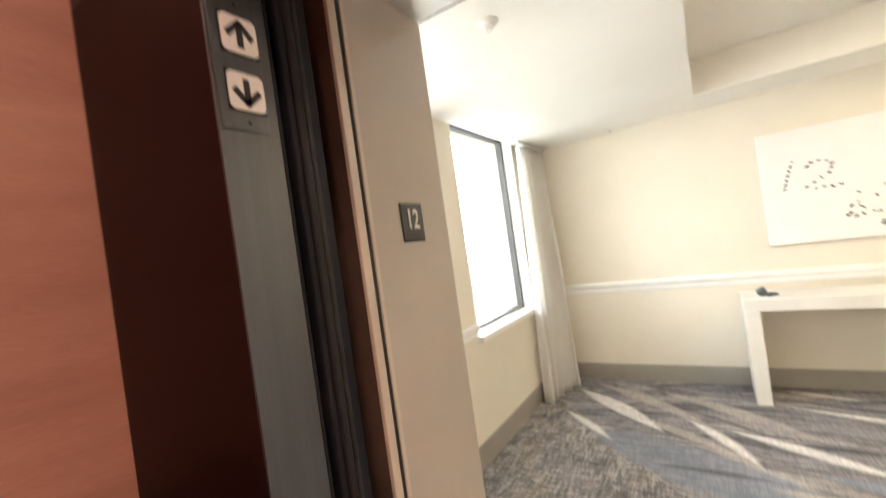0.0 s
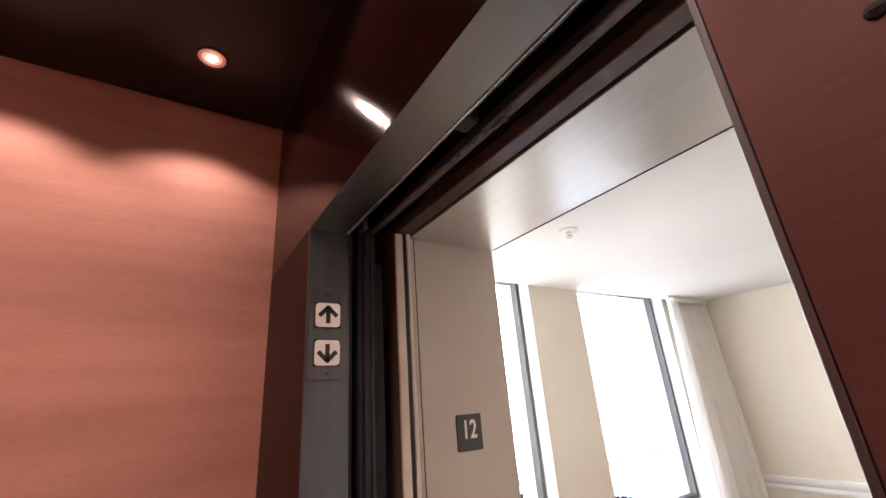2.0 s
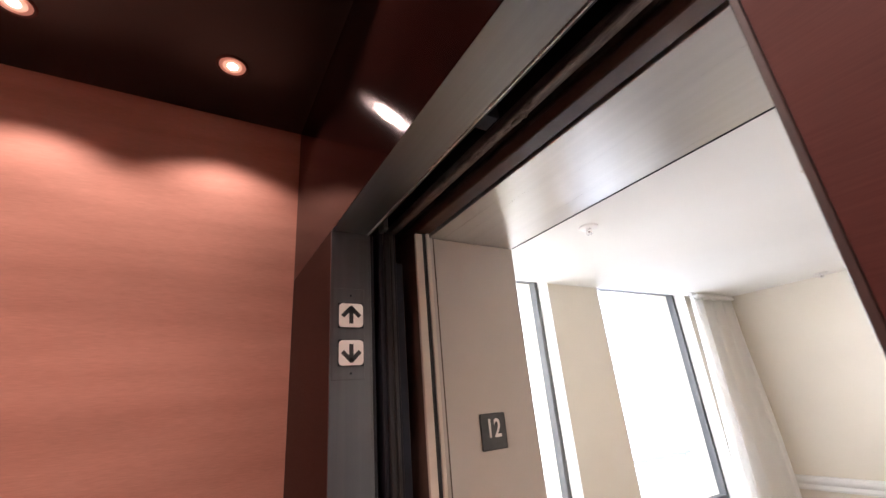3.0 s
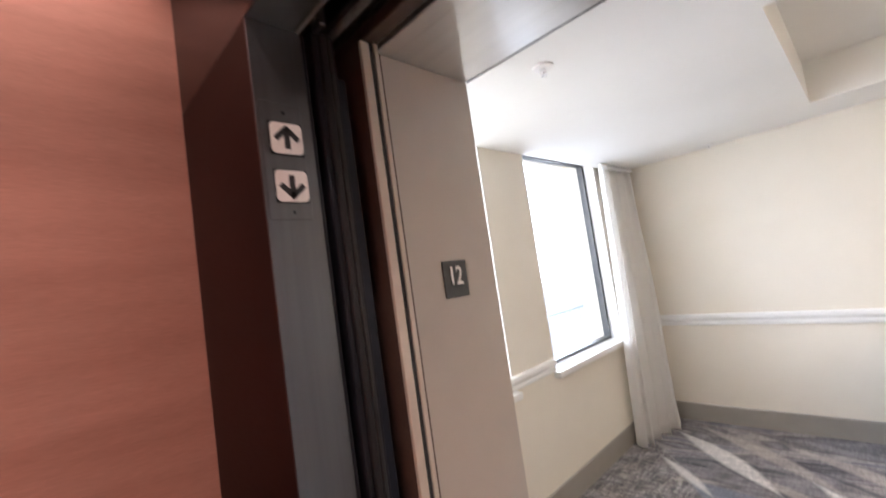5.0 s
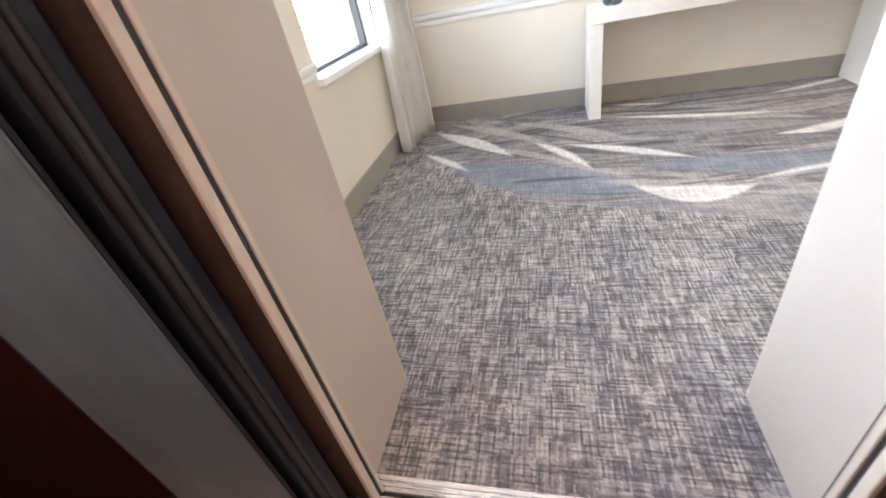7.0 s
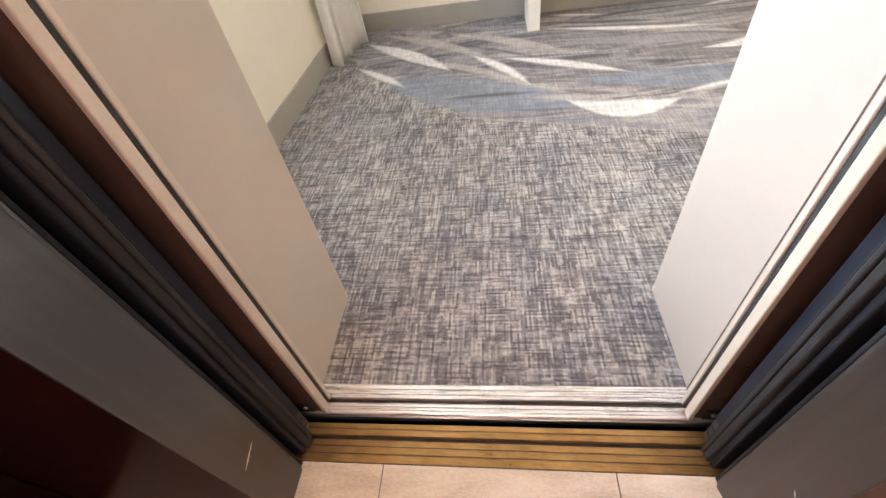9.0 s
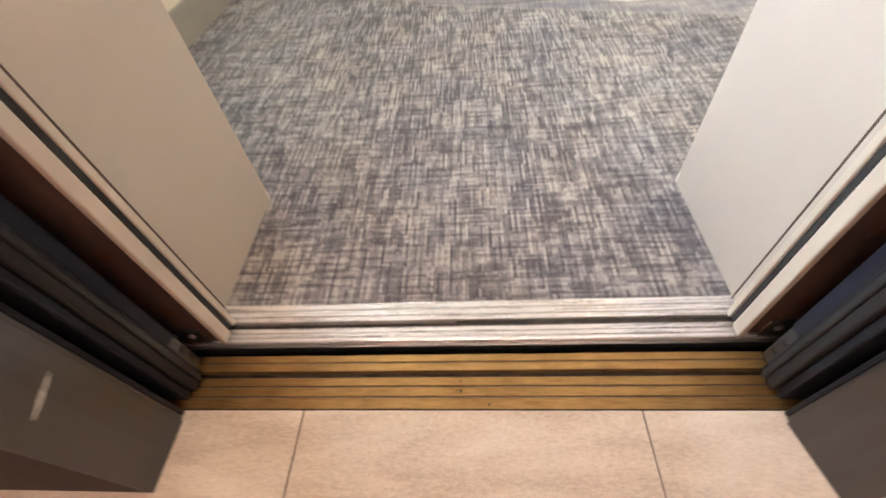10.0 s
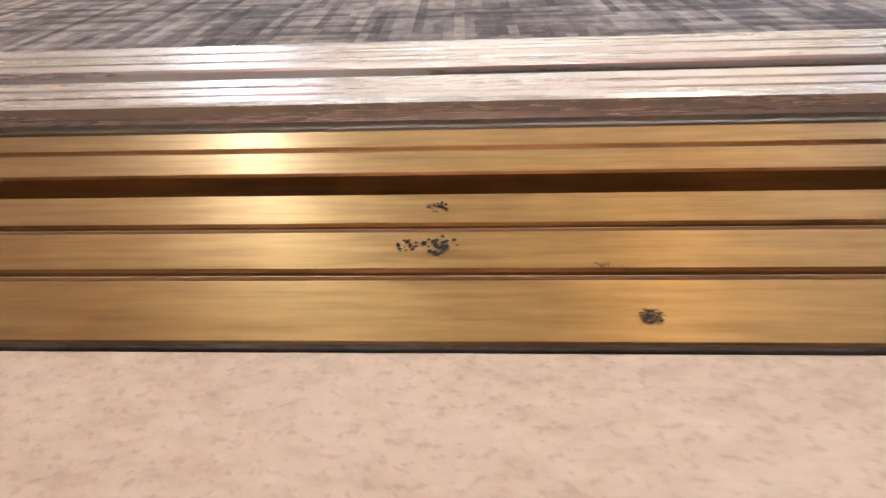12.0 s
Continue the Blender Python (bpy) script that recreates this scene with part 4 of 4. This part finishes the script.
def cab_door(s):
    lead, tail = 0.523, 0.523 + 0.57

    def bx(a, b2, *r, **k):
        lo, hi = sorted((s * a, s * b2))
        return box(lo, hi, *r, **k)

    d = thing("cab_door", (s * lead, 0.05, 0.006), "brushed steel cab door leaf, open, darkened for pocket shade", "elevator door", "cab door leaves")
    # Panels and edge are coloured near black for the pocket's shade; leaf is steel.
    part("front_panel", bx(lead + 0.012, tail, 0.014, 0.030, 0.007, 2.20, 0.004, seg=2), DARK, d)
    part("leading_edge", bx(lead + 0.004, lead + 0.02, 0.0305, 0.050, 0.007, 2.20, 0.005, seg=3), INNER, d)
    part("nose_bead", bx(lead + 0.002, lead + 0.014, 0.0505, 0.062, 0.007, 2.20, 0.004, seg=3), BEAD, d, "steel bead, coloured dark for pocket shade")
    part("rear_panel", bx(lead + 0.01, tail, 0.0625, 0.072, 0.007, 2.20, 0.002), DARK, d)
    part("light_curtain", bx(lead + 0.018, lead + 0.045, 0.0725, 0.100, 0.112, 2.1, 0.004, seg=2), NAVY, d, "dark blue-black sensor strip")
    part("bracket", bx(lead + 0.020, lead + 0.045, 0.0725, 0.098, 0.012, 0.111, 0.002, seg=2), STEEL, d, "grey steel bracket under the sensor strip")
    for z in (0.040, 0.074):
        part("slot", bx(lead + 0.0192, lead + 0.0205, 0.079, 0.092, z, z + 0.006), RUBBER_AND_SLOT, d, "dark slot")
    part("door_shoe", bx(lead + 0.03, lead + 0.10, 0.0635, 0.0715, -0.008, 0.0065), RUBBER_AND_SLOT, d, "black guide shoe in the groove")


for s in (-1, 1):
    cab_door(s)


def cab_sill():
    b = thing("cab_sill", (0, 0.054, -0.03), "worn brass grooved threshold of the cab", "threshold")
    W2 = 1.12
    for a, b2 in ((0.0006, 0.0214), (0.0246, 0.0414), (0.0446, 0.0611), (0.0740, 0.0903), (0.0932, 0.108)):
        part("tread", prism([(a, -0.02), (a, -0.0010), (a + 0.0007, 0.0), (b2 - 0.0007, 0.0), (b2, -0.0010), (b2, -0.02)], "x", -W2, W2), BRASS, b)
    for y in (0.0230, 0.0430, 0.09175):
        part("joint", box(-W2, W2, y - 0.0016, y + 0.0016, -0.012, -0.0022), GREASE_AND_SLOT, b, "dark recessed joint")
        part("rib", prism([(y - 0.0014, -0.0022), (y - 0.0014, -0.0006), (y - 0.0010, 0.0001), (y - 0.0004, -0.0002), (y - 0.0003, -0.0022)], "x", -W2, W2), RIB, b, "rib, paler for its lit edge")
    part("groove_bed", box(-W2, W2, 0.0605, 0.0745, -0.03, -0.014), GREASE_AND_SLOT, b, "dark groove bed")
    part("edge_trim", box(-W2, W2, -0.0012, 0.0004, -0.02, 0.0002, 0.0003), GREASE_AND_SLOT, b, "thin dark edge line")
    part("base", box(-W2, W2, 0.0, 0.1078, -0.10, -0.031), STEEL, b)
    rng = random.Random(8)

    def blot(name, x, y, r, n=9):
        bm = bmesh.new()
        for _ in range(3 * n):
            a, q = rng.uniform(0, 6.28), r * rng.random() ** 0.7
            cx, cy, rr = x + 1.1 * q * math.cos(a), y + 0.8 * q * math.sin(a), r * rng.uniform(0.05, 0.17)
            ring = [bm.verts.new((cx + rr * rng.uniform(0.7, 1.3) * math.cos(k * 0.7854), cy + rr * rng.uniform(0.6, 1.2) * math.sin(k * 0.7854), 0.00025 + 0.000006 * _)) for k in range(8)]
            bm.faces.new(ring)
        part(name, bm, RUBBER_AND_SLOT, b, "dark scuff mark")

    blot("stain", 0.042, 0.0085, 0.0026, 30)
    blot("stain", -0.010, 0.0345, 0.0050, 13)
    blot("stain", -0.019, 0.034, 0.0036, 8)
    blot("stain", -0.0105, 0.0530, 0.0036, 10)
    blot("stain", 0.035, 0.0262, 0.0020, 7)
    blot("stain", 0.041, 0.0250, 0.0016, 6)


cab_sill()


def downlight(x, y):
    d = thing("downlight", (x, y, CAB_CEIL), "small round warm downlight glowing in the black ceiling", "light", "cab downlights")
    z = CAB_CEIL
    bm = bmesh.new()
    n = 28
    rings = []
    for r, h in ((0.047, z - 0.001), (0.048, z - 0.005), (0.054, z - 0.005), (0.057, z - 0.001)):
        rings.append([bm.verts.new((x + r * math.cos(2 * math.pi * i / n), y + r * math.sin(2 * math.pi * i / n), h)) for i in range(n)])
    for a, b2 in zip(rings, rings[1:]):
        for i in range(n):
            bm.faces.new((a[i], a[(i + 1) % n], b2[(i + 1) % n], b2[i]))
    bmesh.ops.recalc_face_normals(bm, faces=bm.faces)
    part("trim_ring", bm, RED_BROWN, d, smooth=True)
    part("bloom_ring", turned([(0.0195, z - 0.0026), (0.0335, z - 0.0022), (0.0335, z - 0.001), (0.0195, z - 0.001)], (x, y, 0), n=24), HALO, d, "glowing ring painted as warm lamp bloom")
    part("outer_bloom_ring", turned([(0.034, z - 0.0021), (0.0465, z - 0.0018), (0.0465, z - 0.001), (0.034, z - 0.001)], (x, y, 0), n=24), RIM, d, "dim outer ring painted as lamp bloom")
    part("lamp_face", turned([(0, z - 0.0050), (0.013, z - 0.0046), (0.018, z - 0.0036), (0.019, z - 0.001), (0, z - 0.001)], (x, y, 0), n=20), BULB, d, "glowing lamp face")
    return d


first = downlight(*DOWNLIGHTS[0])
for x, y in DOWNLIGHTS[1:]:
    copy_thing(first, pose(x, y, CAB_CEIL))

# cab floor: a bed with separate tiles
cab_floor = structure("floor_cab", box(-CW - 0.03, CW + 0.03, REAR - 0.03, -0.0012, -0.06, -0.0035), GROUT, "cab floor of large beige tiles", "floor")
XS = [-1.105, -0.914, -0.304, 0.308, 0.918, 1.105]
YS = [-0.0016, -0.6116, -1.2216, -1.9]
for a, b2 in zip(XS, XS[1:]):
    for c, e in zip(YS, YS[1:]):
        g2 = 0.0014
        part("tile", box(a + g2, b2 - g2, e + g2, c - (g2 if c < -0.1 else 0), -0.0034, 0.0, 0.0006), TILE, cab_floor)
